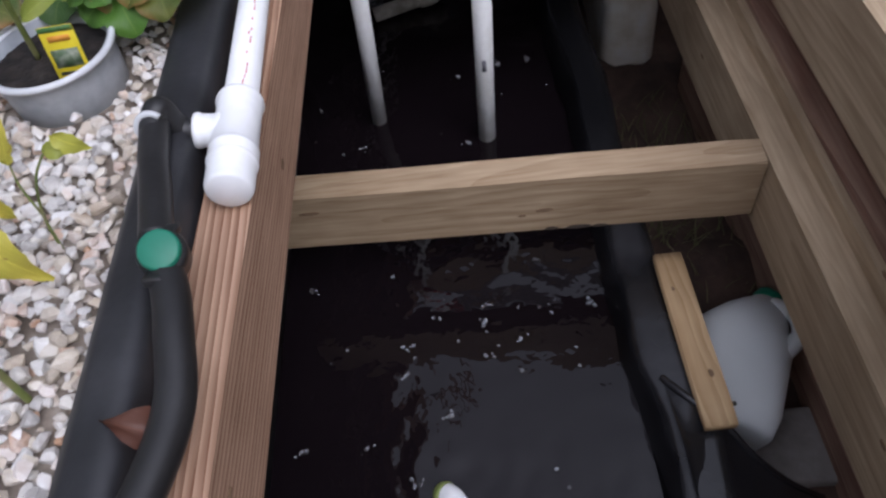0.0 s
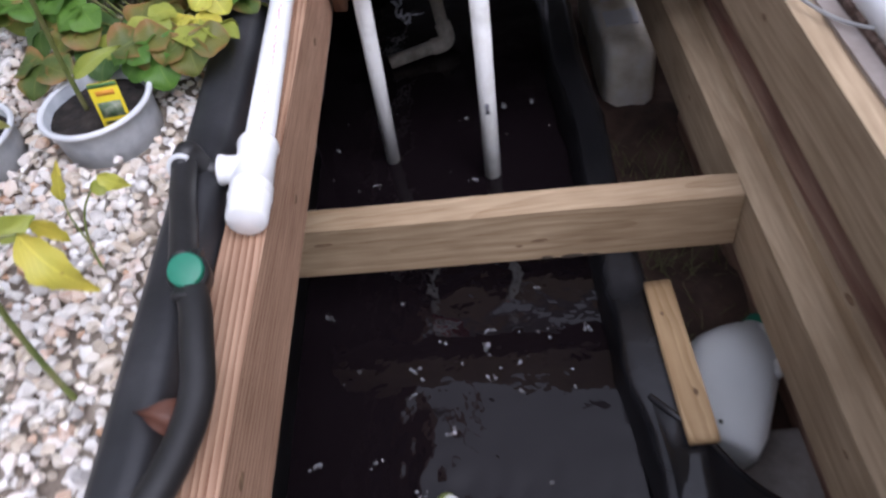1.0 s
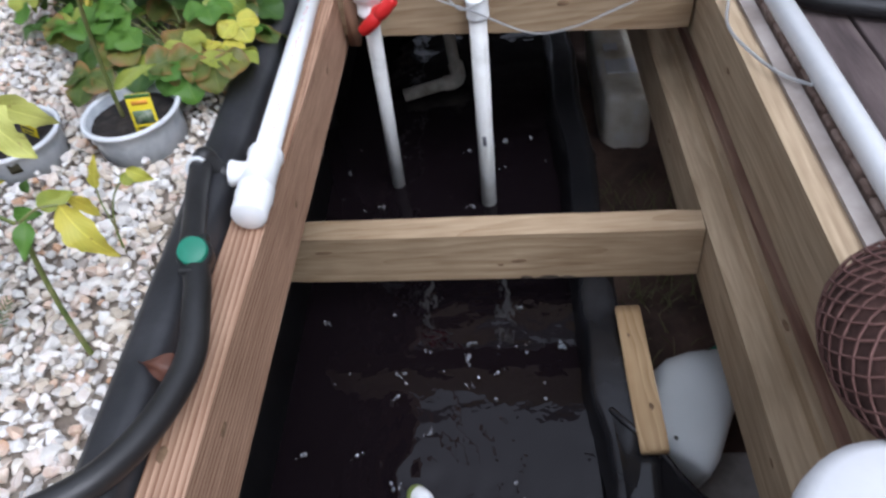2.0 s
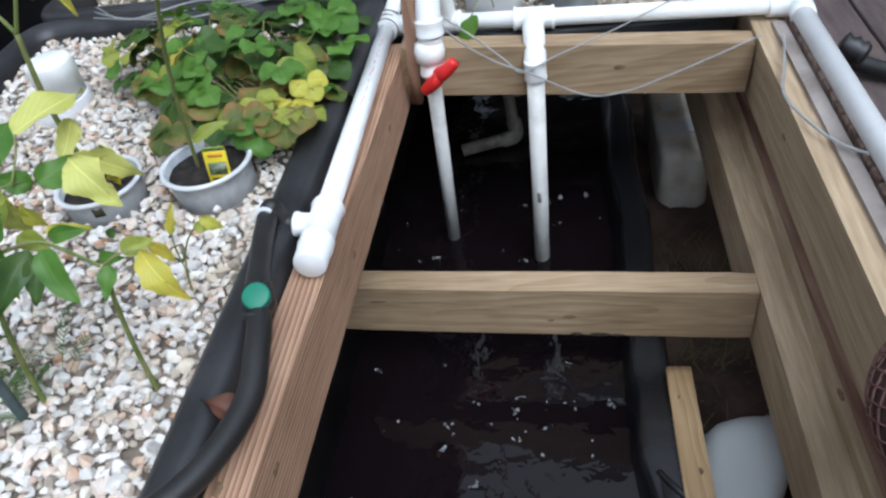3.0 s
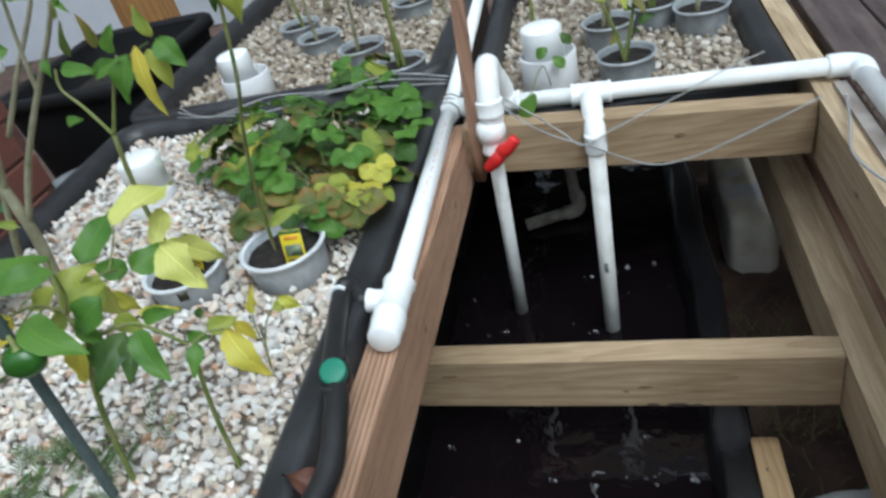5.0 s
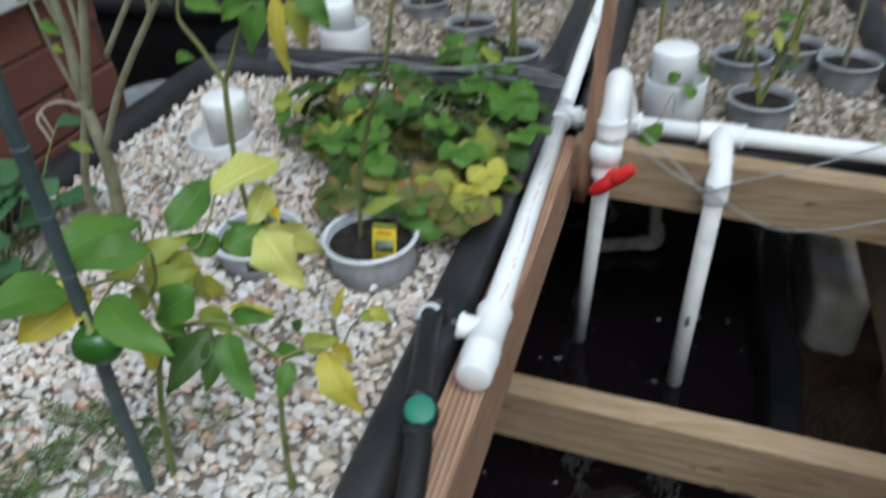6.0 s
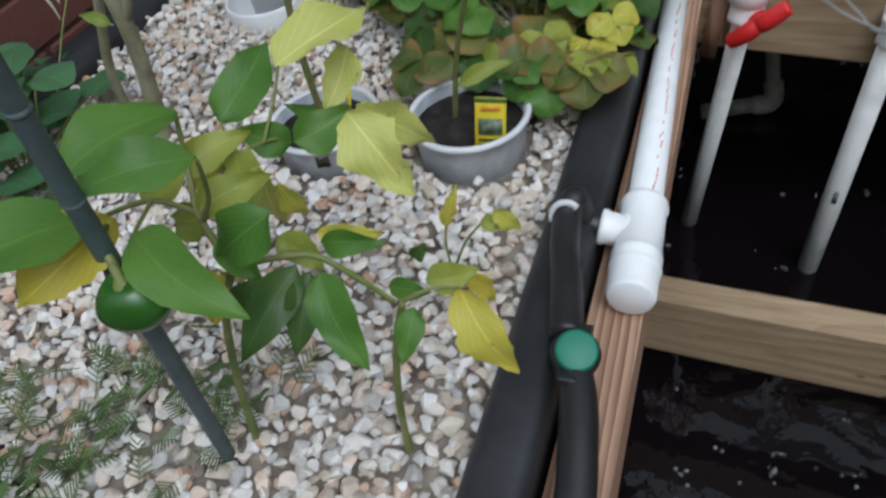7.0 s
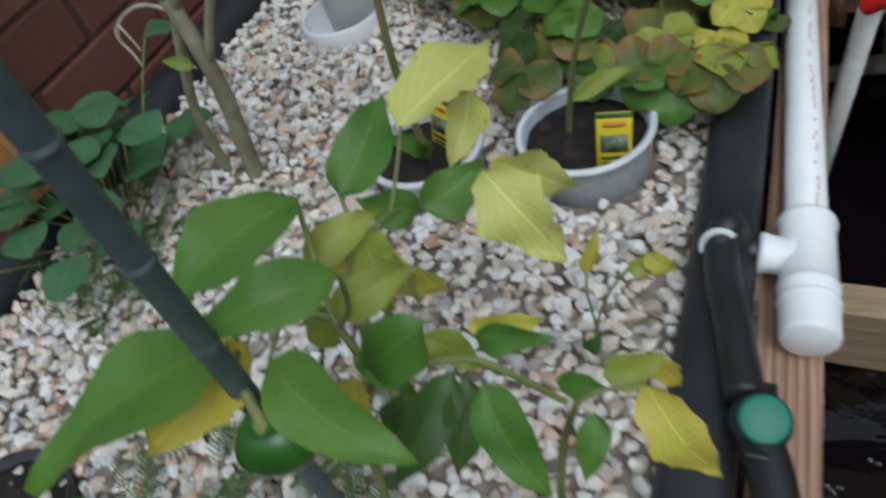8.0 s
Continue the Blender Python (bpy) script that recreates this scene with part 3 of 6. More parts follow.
def bubbles():
    """Foam bubbles that drift on the water, a few in clusters."""
    rnd = random.Random(5)
    bm = bmesh.new()
    centres = [(rnd.uniform(0.02, 0.41), rnd.uniform(-0.42, 0.50)) for _ in range(44)] + [(0.20 + 0.05 * k + rnd.uniform(-0.01, 0.01), -0.055 - 0.012 * (k % 2)) for k in range(5)] + [(rnd.gauss(0.25, 0.09), -0.10 + rnd.gauss(0, 0.04)) for _ in range(13)]
    for cx, cy in centres:
        for _ in range(rnd.choice((1, 1, 2, 5, 7))):
            r = rnd.uniform(0.0011, 0.0030)
            m = Matrix.Translation((cx + rnd.gauss(0, 0.004), cy + rnd.gauss(0, 0.004), WATER + 0.0012)) @ Matrix.Diagonal((r, r, r * 0.7, 1))
            bmesh.ops.create_icosphere(bm, subdivisions=2, radius=1, matrix=m)
    g = bpy.data.materials.new("bubble_film")
    g.use_nodes = True
    b = g.node_tree.nodes["Principled BSDF"]
    b.inputs["Transmission Weight"].default_value, b.inputs["Roughness"].default_value, b.inputs["IOR"].default_value = 0.85, 0.05, 1.25
    b.inputs["Base Color"].default_value = (0.9, 0.92, 0.95, 1)
    tagged(part("bubbles", bm, g), "small clear air bubbles floating on the water", "bubbles", kind="stuff")


bubbles()

# ---- timber frame ----
tagged(part("timber_rail", beam((0.0845, -1.25, 0.267), (0.0845, 0.33, 0.2125), 0.037, 0.087, 0.003), M_BEAM_Y, smooth=False), "reddish pine rail along the gravel bed, grain raised", "timber beam")
tagged(part("timber_crossbar", beam((0.0, 0.0196, 0.0), (0.587, -0.0105, 0.0), 0.038, 0.089, 0.002, cuts=20), M_CROSS, smooth=False), "treated pine crossbar with a knot and nicked lower edge", "timber beam")
crossbar = bpy.data.objects["timber_crossbar"]
for nm, x, z, w, h, mt in (("bark_nick", 0.385, -0.088, 0.034, 0.007, "bark"), ("bark_nick", 0.352, -0.0875, 0.016, 0.006, "bark"), ("bark_nick", 0.410, -0.0885, 0.02, 0.005, "bark")):
    kb = bmesh.new()
    bmesh.ops.create_icosphere(kb, subdivisions=2, radius=1)
    for v in kb.verts:
        j = 1 + 0.35 * noise.noise(v.co * 2.3 + Vector((x * 50, z * 70, 0)))
        v.co = Vector((x + v.co.x * w / 2 * j, -0.0188 - 0.0512 * (x - 0.02) + 0.0185 + v.co.y * 0.0014, z + v.co.z * h / 2 * j))
    part(nm, kb, M_KNOT[mt], crossbar, "dark bark nick" if mt == "bark" else "")
tagged(part("timber_ledger", beam((0.607, -1.25, 0.0), (0.607, 1.1, 0.0), 0.038, 0.100, 0.003), M_RIGHT, smooth=False), "weathered pine ledger that carries the crossbar", "timber beam")
tagged(part("timber_lath", beam((0.630, -1.25, 0.022), (0.630, 0.46, 0.022), 0.010, 0.06, 0.001), M_RIGHT, smooth=False), "thin upright lath behind the pine ledger", "lath")
tagged(part("timber_rail_high", beam((0.6395, -1.25, 0.194), (0.6395, 1.05, 0.194), 0.038, 0.105, 0.003), M_RIGHT, smooth=False), "grey-brown pine rail with a split face", "timber beam")
tagged(part("timber_far_bar", beam((0.1045, 0.304, 0.226), (0.620, 0.304, 0.187), 0.038, 0.081, 0.003), M_CROSS, smooth=False), "pale pine bar across the far end of the pond opening", "timber beam")
for x, z in ((0.0845, 0.152), (0.6395, 0.088)):
    for y in (-1.1, ) if x < 0.3 else (-1.1, 1.0):
        tagged(part("support_post", box(x - 0.017, x + 0.017, y - 0.035, y + 0.035, -0.36, z - 0.001), M_RIGHT), "short dark timber post under the rail", "post", group="posts under the rails")
tagged(part("skirt_board", beam((0.6675, -1.25, 0.087), (0.6675, 0.46, 0.087), 0.014, 0.44, 0.002), M_SKIRT, smooth=False), "damp red-brown board behind the lath, under the high rail", "board")
tagged(part("cap_strip", beam((0.655, -1.25, 0.200), (0.655, 0.32, 0.200), 0.018, 0.005, 0.001, 0.0006, 30), M_GREYTOP, smooth=False), "pale grey weathered capping on top of the rail", "capping")
tagged(part("stained_plank", beam((0.6475, -1.25, 0.030), (0.6475, 0.46, 0.030), 0.023, 0.022, 0.002), M_SKIRT, smooth=False), "red-stained plank laid flat behind the lath", "plank")


def knot(parent, x, y, z, sx, sy, sz):
    """A dark dead knot, barely proud of the sawn face."""
    kb = bmesh.new()
    bmesh.ops.create_icosphere(kb, subdivisions=2, radius=1)
    for v in kb.verts:
        j = 1 + 0.3 * noise.noise(v.co * 2.1 + Vector((x * 40, y * 60, z)))
        v.co = Vector((x + v.co.x * sx * j, y + v.co.y * sy * j, z + v.co.z * sz * j))
    part("knot", kb, M_KNOT["knot"], bpy.data.objects[parent], "small dark knot")


def rail_top(y):
    return 0.267 - (y + 1.25) / 1.58 * 0.0545


for x, y, drop, sx, sy, sz in ((0.0760, -0.452, 0.0, 0.0040, 0.0075, 0.0006), (0.0930, -0.520, 0.0, 0.0025, 0.0050, 0.0006), (0.1030, -0.415, 0.030, 0.0006, 0.0070, 0.0042), (0.1030, -0.120, 0.052, 0.0006, 0.0060, 0.0035), (0.1030, 0.14, 0.040, 0.0006, 0.0080, 0.0040)):
    knot("timber_rail", x, y, rail_top(y) - drop, sx, sy, sz)
for x, y, z, sx, sy, sz in ((0.588, 0.21, -0.045, 0.0006, 0.006, 0.003), (0.588, -0.34, -0.03, 0.0006, 0.006, 0.003)):
    knot("timber_ledger", x, y, z, sx, sy, sz)
for x, y, z, sx, sy, sz in ((0.6205, 0.10, 0.150, 0.0006, 0.007, 0.004), (0.6205, -0.30, 0.120, 0.0006, 0.004, 0.0025)):
    knot("timber_rail_high", x, y, z, sx, sy, sz)
for x, z, sx, sz in ((0.345, -0.052, 0.013, 0.0035), (0.318, -0.060, 0.006, 0.0025), (0.070, -0.026, 0.016, 0.003)):
    knot("timber_crossbar", x, -0.0188 - 0.0512 * (x - 0.02) + 0.0185, z, sx, 0.0006, sz)
knot("timber_lath", 0.630, -0.205, 0.022, 0.003, 0.009, 0.0006)
knot("timber_far_bar", 0.43, 0.285, 0.165, 0.009, 0.0006, 0.004)
bm = bmesh.new()
rnd = random.Random(3)
for i in range(60):
    y = -1.2 + i * 0.0258
    box(0.667, 0.681 + rnd.uniform(-0.002, 0.002), y, y + 0.0235, 0.12, 0.207 + rnd.uniform(-0.003, 0.003), 0.003, bm, 1)
tagged(part("edging_strip", bm, M_STRIP, smooth=False), "rough brown notched edging strip beside the rail", "edging")

# ---- grow beds ----
def rounded(x0, x1, y0, y1, r, n=8):
    pts = []
    for cx, cy, a0 in ((x1 - r, y1 - r, 0), (x0 + r, y1 - r, 90), (x0 + r, y0 + r, 180), (x1 - r, y0 + r, 270)):
        for k in range(n + 1):
            a = radians(a0 + 90 * k / n)
            pts.append((cx + r * math.cos(a), cy + r * math.sin(a)))
    return pts


def grow_bed(x0, x1, y0, y1, label, rim_w=0.042, top=0.262, seed=0, foot=-0.36):
    """A black moulded tub with a rolled rim: outer wall, rim, inner wall and floor in one shell."""
    r = 0.055
    deep = 0.075 if foot < 0 else 0.01
    loops = [(deep, foot), (deep - 0.008, 0.165), (0.0, 0.195), (0.0, top - 0.008), (0.006, top - 0.001), (0.014, top), (rim_w - 0.012, top - 0.002), (rim_w - 0.004, top - 0.007), (rim_w, top - 0.016), (rim_w + 0.012, max(0.08, foot + 0.01))]
    rings = []
    for inset, z in loops:
        pts = rounded(x0 + inset, x1 - inset, y0 + inset, y1 - inset, max(0.012, r - inset * 0.6))
        rings.append([(x + 0.0035 * noise.noise(Vector((x * 8, y * 8, seed))), y, z + 0.003 * noise.noise(Vector((x * 7, y * 7, 4 + seed)))) for x, y in pts])
    k = len(rings[0])
    bed = thing("grow_bed", label, "grow bed", (0, 0, 0), group="gravel grow beds")
    for nm, lo, hi, note in (("tub_wall", 0, 3, ""), ("rim", 2, 9, "rolled black plastic rim"), ("inner_wall", 8, 10, "")):
        bm = bmesh.new()
        vs = [[bm.verts.new(p) for p in ring] for ring in rings[lo:hi]]
        for a, b in zip(vs, vs[1:]):
            for i in range(k):
                bm.faces.new((a[i], a[(i + 1) % k], b[(i + 1) % k], b[i]))
        if nm == "inner_wall":
            bm.faces.new(vs[-1])
        if nm == "tub_wall":
            bm.faces.new(vs[0][::-1])
        part(nm, bm, M_BLACK, bed, note)
    return bed


def stone_shapes(sub, count, seed):
    rnd = np.random.RandomState(seed)
    out = []
    for i in range(count):
        bm = bmesh.new()
        bmesh.ops.create_icosphere(bm, subdivisions=sub, radius=1)
        co = np.array([v.co[:] for v in bm.verts])
        for _ in range(13):
            d = rnd.normal(size=3)
            d /= np.linalg.norm(d)
            h = rnd.uniform(0.40, 0.78)
            over = np.maximum(co @ d - h, 0)
            co = co - over[:, None] * d
        co *= np.array([1.0, rnd.uniform(0.65, 0.95), rnd.uniform(0.5, 0.8)])
        tri = np.array([[v.index for v in f.verts] for f in bm.faces])
        bm.free()
        out.append((co, tri))
    return out


def gravel(x0, x1, y0, y1, z, pitch, sub, name, label, seed, skip=(), material=M_PEBBLE):
    """Loose washed pebbles, one on another, in a bed; kept clear of the pots that stand in it."""
    rnd = np.random.RandomState(seed)
    shapes = stone_shapes(sub, 14, seed)
    V, F, off = [], [], 0
    for layer in (-1, 0, 1):
        ny, nx = int((y1 - y0) / pitch), int((x1 - x0) / pitch)
        for iy in range(ny):
            for ix in range(nx):
                if layer == 1 and rnd.rand() > 0.66:
                    continue
                x = x0 + (ix + 0.5 + (iy % 2) * 0.5 + rnd.uniform(-0.4, 0.4)) * pitch
                y = y0 + (iy + 0.5 + rnd.uniform(-0.4, 0.4)) * pitch
                if any(math.hypot(x - a, y - b) < c for a, b, c in skip):
                    continue
                co, tri = shapes[rnd.randint(14)]
                s = pitch * 0.5 * (0.80 + 0.92 * rnd.rand() ** 1.7) * (1.0 if layer else 1.12)
                rot = np.array(Euler((rnd.uniform(-0.5, 0.5), rnd.uniform(-0.5, 0.5), rnd.uniform(0, 6.28))).to_matrix())
                hill = 0.005 * noise.noise(Vector((x * 6, y * 6, seed)))
                p = co @ rot.T * s + np.array((x, y, z - 0.004 + hill + layer * pitch * (0.35 if layer > 0 else 0.5) + rnd.uniform(-0.002, 0.002)))
                V.append(p)
                F.append(tri + off)
                off += len(co)
    V, F = np.concatenate(V), np.concatenate(F)
    me = bpy.data.meshes.new(name)
    me.from_pydata(V.tolist(), [], F.tolist())
    me.polygons.foreach_set("use_smooth", [False] * len(me.polygons))
    me.materials.append(material)
    return tagged(new(name, me), label, "gravel", kind="stuff")


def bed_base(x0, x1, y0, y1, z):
    # filler below the pebbles, its dark colour standing for shade between them
    return tagged(part("gravel_base", box(x0, x1, y0, y1, 0.128, z - 0.009, 0.004), M_GAP_SHADE), "packed lower gravel, darkened with the shade between pebbles", "gravel", kind="stuff")


GRAVEL = 0.238
POT_A, POT_B = (-0.070, -0.052), (-0.205, -0.070)
STAND = (-0.400, 0.165)
grow_bed(-0.605, 0.062, -0.545, 0.455, "black moulded grow bed tub full of white pebbles")
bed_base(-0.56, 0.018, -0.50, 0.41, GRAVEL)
gravel(-0.562, 0.027, -0.504, 0.412, GRAVEL, 0.0120, 2, "gravel", "washed white, tan and rust pebbles round the pepper plants", 1, [(*POT_A, 0.056), (*POT_B, 0.053), (*STAND, 0.050)])
grow_bed(-0.62, 0.055, 0.462, 1.55, "second black grow bed tub with potted tomato stems", seed=2)
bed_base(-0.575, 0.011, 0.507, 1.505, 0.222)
gravel(-0.573, 0.009, 0.509, 1.503, 0.222, 0.0165, 1, "gravel", "dull tan pebbles of the bed behind the strawberries", 2, material=M_PEBBLE_DULL)
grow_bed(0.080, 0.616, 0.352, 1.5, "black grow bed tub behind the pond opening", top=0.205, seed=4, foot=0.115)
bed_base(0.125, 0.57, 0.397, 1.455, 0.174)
gravel(0.127, 0.568, 0.399, 1.453, 0.174, 0.0165, 1, "gravel", "dull tan pebbles of the bed beyond the pond", 3, material=M_PEBBLE_DULL)


# ---- white plumbing ----
def pipe_run(parent, name, pts, r, material=M_PVC, label="", sides=20, curve=False):
    return part(name, tube(pts, r, sides=sides, curve=curve), material, parent, label)


def collar(parent, name, a, b, r, material=M_PVC, lip=0.0016, label=""):
    """A pipe socket from a to b with a raised lip at both ends."""
    a, b = Vector(a), Vector(b)
    h = (b - a).length
    pr = [(0, r - 0.002), (0.0008, r + lip * 0.6), (0.004, r + lip), (0.006, r), (h - 0.006, r), (h - 0.004, r + lip), (h - 0.0008, r + lip * 0.6), (h, r - 0.002)]
    return part(name, lathe(pr, a, b), material, parent, label)


def pipe_cap(parent, a, b, r):
    a, b = Vector(a), Vector(b)
    h = (b - a).length
    pr = [(0, r - 0.0015), (0.001, r + 0.0008), (0.005, r + 0.0008), (0.0062, r), (h - 0.004, r * 0.985), (h - 0.0015, r * 0.94), (h, r * 0.84), (h + 0.0006, 0.0)]
    return part("cap", lathe(pr, a, b, sides=36), M_PVC, parent, "slip-on domed end cap")


R1, RS = 0.0134, 0.0172
manifold = thing("pvc_manifold", "white PVC pipe on the timber rail with tee and end cap", "pipe", (0, 0, 0))


def on_rail(y):
    return Vector((0.0930 - 0.038 * (y + 0.2), y, 0.2500 - 0.043 * (y + 0.2)))


pipe_run(manifold, "pipe", [on_rail(-0.19), on_rail(0.36)], R1)
collar(manifold, "tee", on_rail(-0.192), on_rail(-0.118), RS)
pipe_cap(manifold, on_rail(-0.174), on_rail(-0.216), 0.0176)
c = on_rail(-0.152)
collar(manifold, "tee_branch", c + Vector((-0.008, 0, 0.002)), c + Vector((-0.030, 0, 0.005)), 0.0126, lip=0.0012)
ltee = on_rail(0.369)
collar(manifold, "tee", on_rail(0.345), on_rail(0.393), RS)
pipe_run(manifold, "pipe", [on_rail(0.385), Vector((0.0507, 1.52, 0.250))], R1)
hp0, hp1 = ltee + Vector((0.0, 0, 0)), Vector((0.678, 0.342, 0.213))
pipe_run(manifold, "cross_pipe", [hp0, hp1], R1)
pipe_run(manifold, "side_pipe", [(0.682, 0.342, 0.213), (0.684, -1.2, 0.2245)], 0.0142)
hd = (hp1 - hp0).normalized()
collar(manifold, "tee_collar", ltee + hd * 0.004, ltee + hd * 0.030, RS - 0.001)
part("elbow", tube([hp1 - hd * 0.035, hp1 - hd * 0.012, (0.683, 0.330, 0.213), (0.682, 0.302, 0.2135)], 0.0175, sides=20), M_PVC, manifold)
# red print along the pipe and the dark mark of the maker, as plain bars
bm = bmesh.new()
rnd = random.Random(9)
y = -0.112
while y < 0.30:
    w = rnd.uniform(0.003, 0.009)
    q = on_rail(y + w / 2)
    a = radians(rnd.uniform(18, 30))
    c = q + Vector((math.sin(a) * (R1 + 0.0002), 0, math.cos(a) * (R1 + 0.0002)))
    bm2 = box(-0.0006, 0.0006, -w / 2, w / 2, -0.0001, 0.0001, 0)
    bmesh.ops.transform(bm2, matrix=Matrix.Translation(c) @ Matrix.Rotation(a, 4, "Y"), verts=bm2.verts)
    me = bpy.data.meshes.new("j")
    bm2.to_mesh(me)
    bm2.free()
    bm.from_mesh(me)
    bpy.data.meshes.remove(me)
    y += w + rnd.choice((0.002, 0.003, 0.012))
part("print", bm, M_PRINT_RED, manifold, "faded red printed bars")

# down pipe with a plain elbow
drop = thing("drop_pipe", "white PVC drop pipe that ends in the pond water", "pipe", (0, 0, 0), group="drop pipes")
t2 = hp0.lerp(hp1, 0.385)
dp_top = Vector((0.306, 0.272, 0.180))
collar(drop, "tee", t2 - hd * 0.032, t2 + hd * 0.032, RS)
part("elbow", tube([t2 + Vector((0, -0.004, 0)), t2 + Vector((0, -0.040, 0.001)), (0.3065, 0.292, 0.203), (0.3062, 0.2755, 0.191), dp_top], 0.0165, sides=20), M_PVC, drop)
collar(drop, "socket", dp_top + Vector((0, 0, 0.016)), dp_top + Vector((0, 0, -0.016)), 0.0166, lip=0.0006)
pipe_run(drop, "pipe", [dp_top, (0.292, 0.272, -0.32)], R1, M_PVC_OLD)
bm = box(-0.003, 0.003, -0.0003, 0.0003, -0.010, 0.010, 0)
bmesh.ops.transform(bm, matrix=Matrix.Translation((0.2985, 0.272 - R1 - 0.0002, -0.055)), verts=bm.verts)
part("print", bm, M_PRINT_BLACK, drop, "small dark stamped mark")

# down pipe with the valve
vdrop = thing("valve_pipe", "white PVC standpipe with a red-handled ball valve, ending in the water", "pipe", (0, 0, 0), group="drop pipes")
t1 = hp0.lerp(hp1, 0.155)
v_top, v_bot, w_end = Vector((0.157, 0.272, 0.262)), Vector((0.151, 0.268, 0.196)), Vector((0.1165, 0.357, -0.30))
collar(vdrop, "tee", t1 - hd * 0.026, t1 + hd * 0.026, RS)
part("riser", tube([t1, t1 + Vector((0, -0.003, 0.028)), (0.1575, 0.338, 0.292), (0.158, 0.317, 0.310), (0.158, 0.292, 0.302), v_top + Vector((0, 0.004, 0.012)), v_top], 0.0185, sides=20), M_PVC, vdrop, "white return bend")
collar(vdrop, "socket", v_top + Vector((0, 0.003, 0.012)), v_top + Vector((0, -0.001, -0.014)), 0.0208, lip=0.0007)
collar(vdrop, "valve_body", v_top + Vector((0, 0, -0.012)), v_bot + Vector((0, 0, -0.008)), 0.0185, lip=0.0006)
part("valve_ball_housing", lathe([(0, 0.012), (0.004, 0.021), (0.018, 0.0235), (0.032, 0.021), (0.036, 0.012)], (0.1535, 0.270, 0.243), (0.151, 0.268, 0.207)), M_PVC, vdrop)
pipe_run(vdrop, "pipe", [v_bot, w_end], 0.0118, M_PVC_OLD)
hb = bmesh.new()
hc, hx = Vector((0.166, 0.243, 0.197)), Vector((0.72, -0.10, 0.66)).normalized()
for s in (-1, 1):
    tube([hc, hc + hx * s * 0.012 + Vector((0, -0.003, 0)), hc + hx * s * 0.036], lambda t: 0.0085 + 0.002 * math.sin(t * 3.1), hb, 10)
lathe([(0, 0.010), (0.012, 0.011), (0.014, 0.008)], hc + Vector((0, 0.016, 0)), hc + Vector((0, -0.004, 0)), hb, 16)
part("handle", hb, M_RED, vdrop, "red plastic butterfly handle")


# ---- hose along the bed ----
hose = thing("hose", "black rubber hose with an inline green-capped valve along the bed rim", "hose", (0, 0, 0))
tb = on_rail(-0.152) + Vector((-0.031, 0, 0.005))
part("barb", tube([tb, tb + Vector((-0.010, 0, 0.005)), (0.0440, -0.1515, 0.276), (0.0400, -0.159, 0.274), (0.040, -0.170, 0.270)], 0.0100, sides=14), M_HOSE, hose, "black barbed elbow")
part("clamp", tube([(0.040 - 0.0108 * math.cos(a), -0.167 + 0.004 * math.sin(a), 0.2725 + 0.0108 * math.sin(a)) for a in (radians(-20 + 14 * k) for k in range(12))], 0.0024, sides=8, curve=False), M_RIM, hose, "white half-ring hose clip")
hp = [(0.040, -0.160, 0.270), (0.044, -0.19, 0.270), (0.053, -0.228, 0.272), (0.062, -0.272, 0.273)]
part("upper_hose", tube(hp, 0.0108, sides=16), M_HOSE, hose)
hp = [(0.069, -0.290, 0.271), (0.077, -0.312, 0.270), (0.082, -0.337, 0.268), (0.087, -0.378, 0.262), (0.081, -0.420, 0.262), (0.066, -0.462, 0.266), (0.038, -0.497, 0.272), (-0.02, -0.522, 0.274), (-0.12, -0.532, 0.272), (-0.30, -0.535, 0.272), (-0.62, -0.536, 0.272)]
part("lower_hose", tube(hp, 0.0115, sides=16), M_HOSE, hose)
part("valve_body", lathe([(0, 0.008), (0.002, 0.0145), (0.016, 0.0155), (0.020, 0.0145)], (0.068, -0.282, 0.263), (0.072, -0.289, 0.286)), M_HOSE, hose)
part("valve_cap", lathe([(0, 0.0126), (0.004, 0.013), (0.0058, 0.0123), (0.0064, 0.011), (0.0062, 0.0)], (0.0712, -0.2876, 0.2815), (0.0735, -0.293, 0.293), sides=32), M_GREEN_CAP, hose, "round sea-green plastic cap")
for s in (-1, 1):
    part("tab", box(-0.006, 0.006, -0.007, 0.007, -0.003, 0.003, 0.0015), M_HOSE, hose).matrix_local = Matrix.Translation((0.0705 + 0.001 * s, -0.287 + 0.0165 * s, 0.278)) @ Matrix.Rotation(radians(-20), 4, "X")
dead = thing("dead_leaf", "shrivelled dark red dead leaf caught under the hose", "leaf", (0, 0, 0))
leaf(dead, (0.088, -0.392, 0.242), (0.046, -0.385, 0.263), 0.026, M_LEAF_DEAD, sag=0.3, fold=0.6, seed=4, wave=0.15)


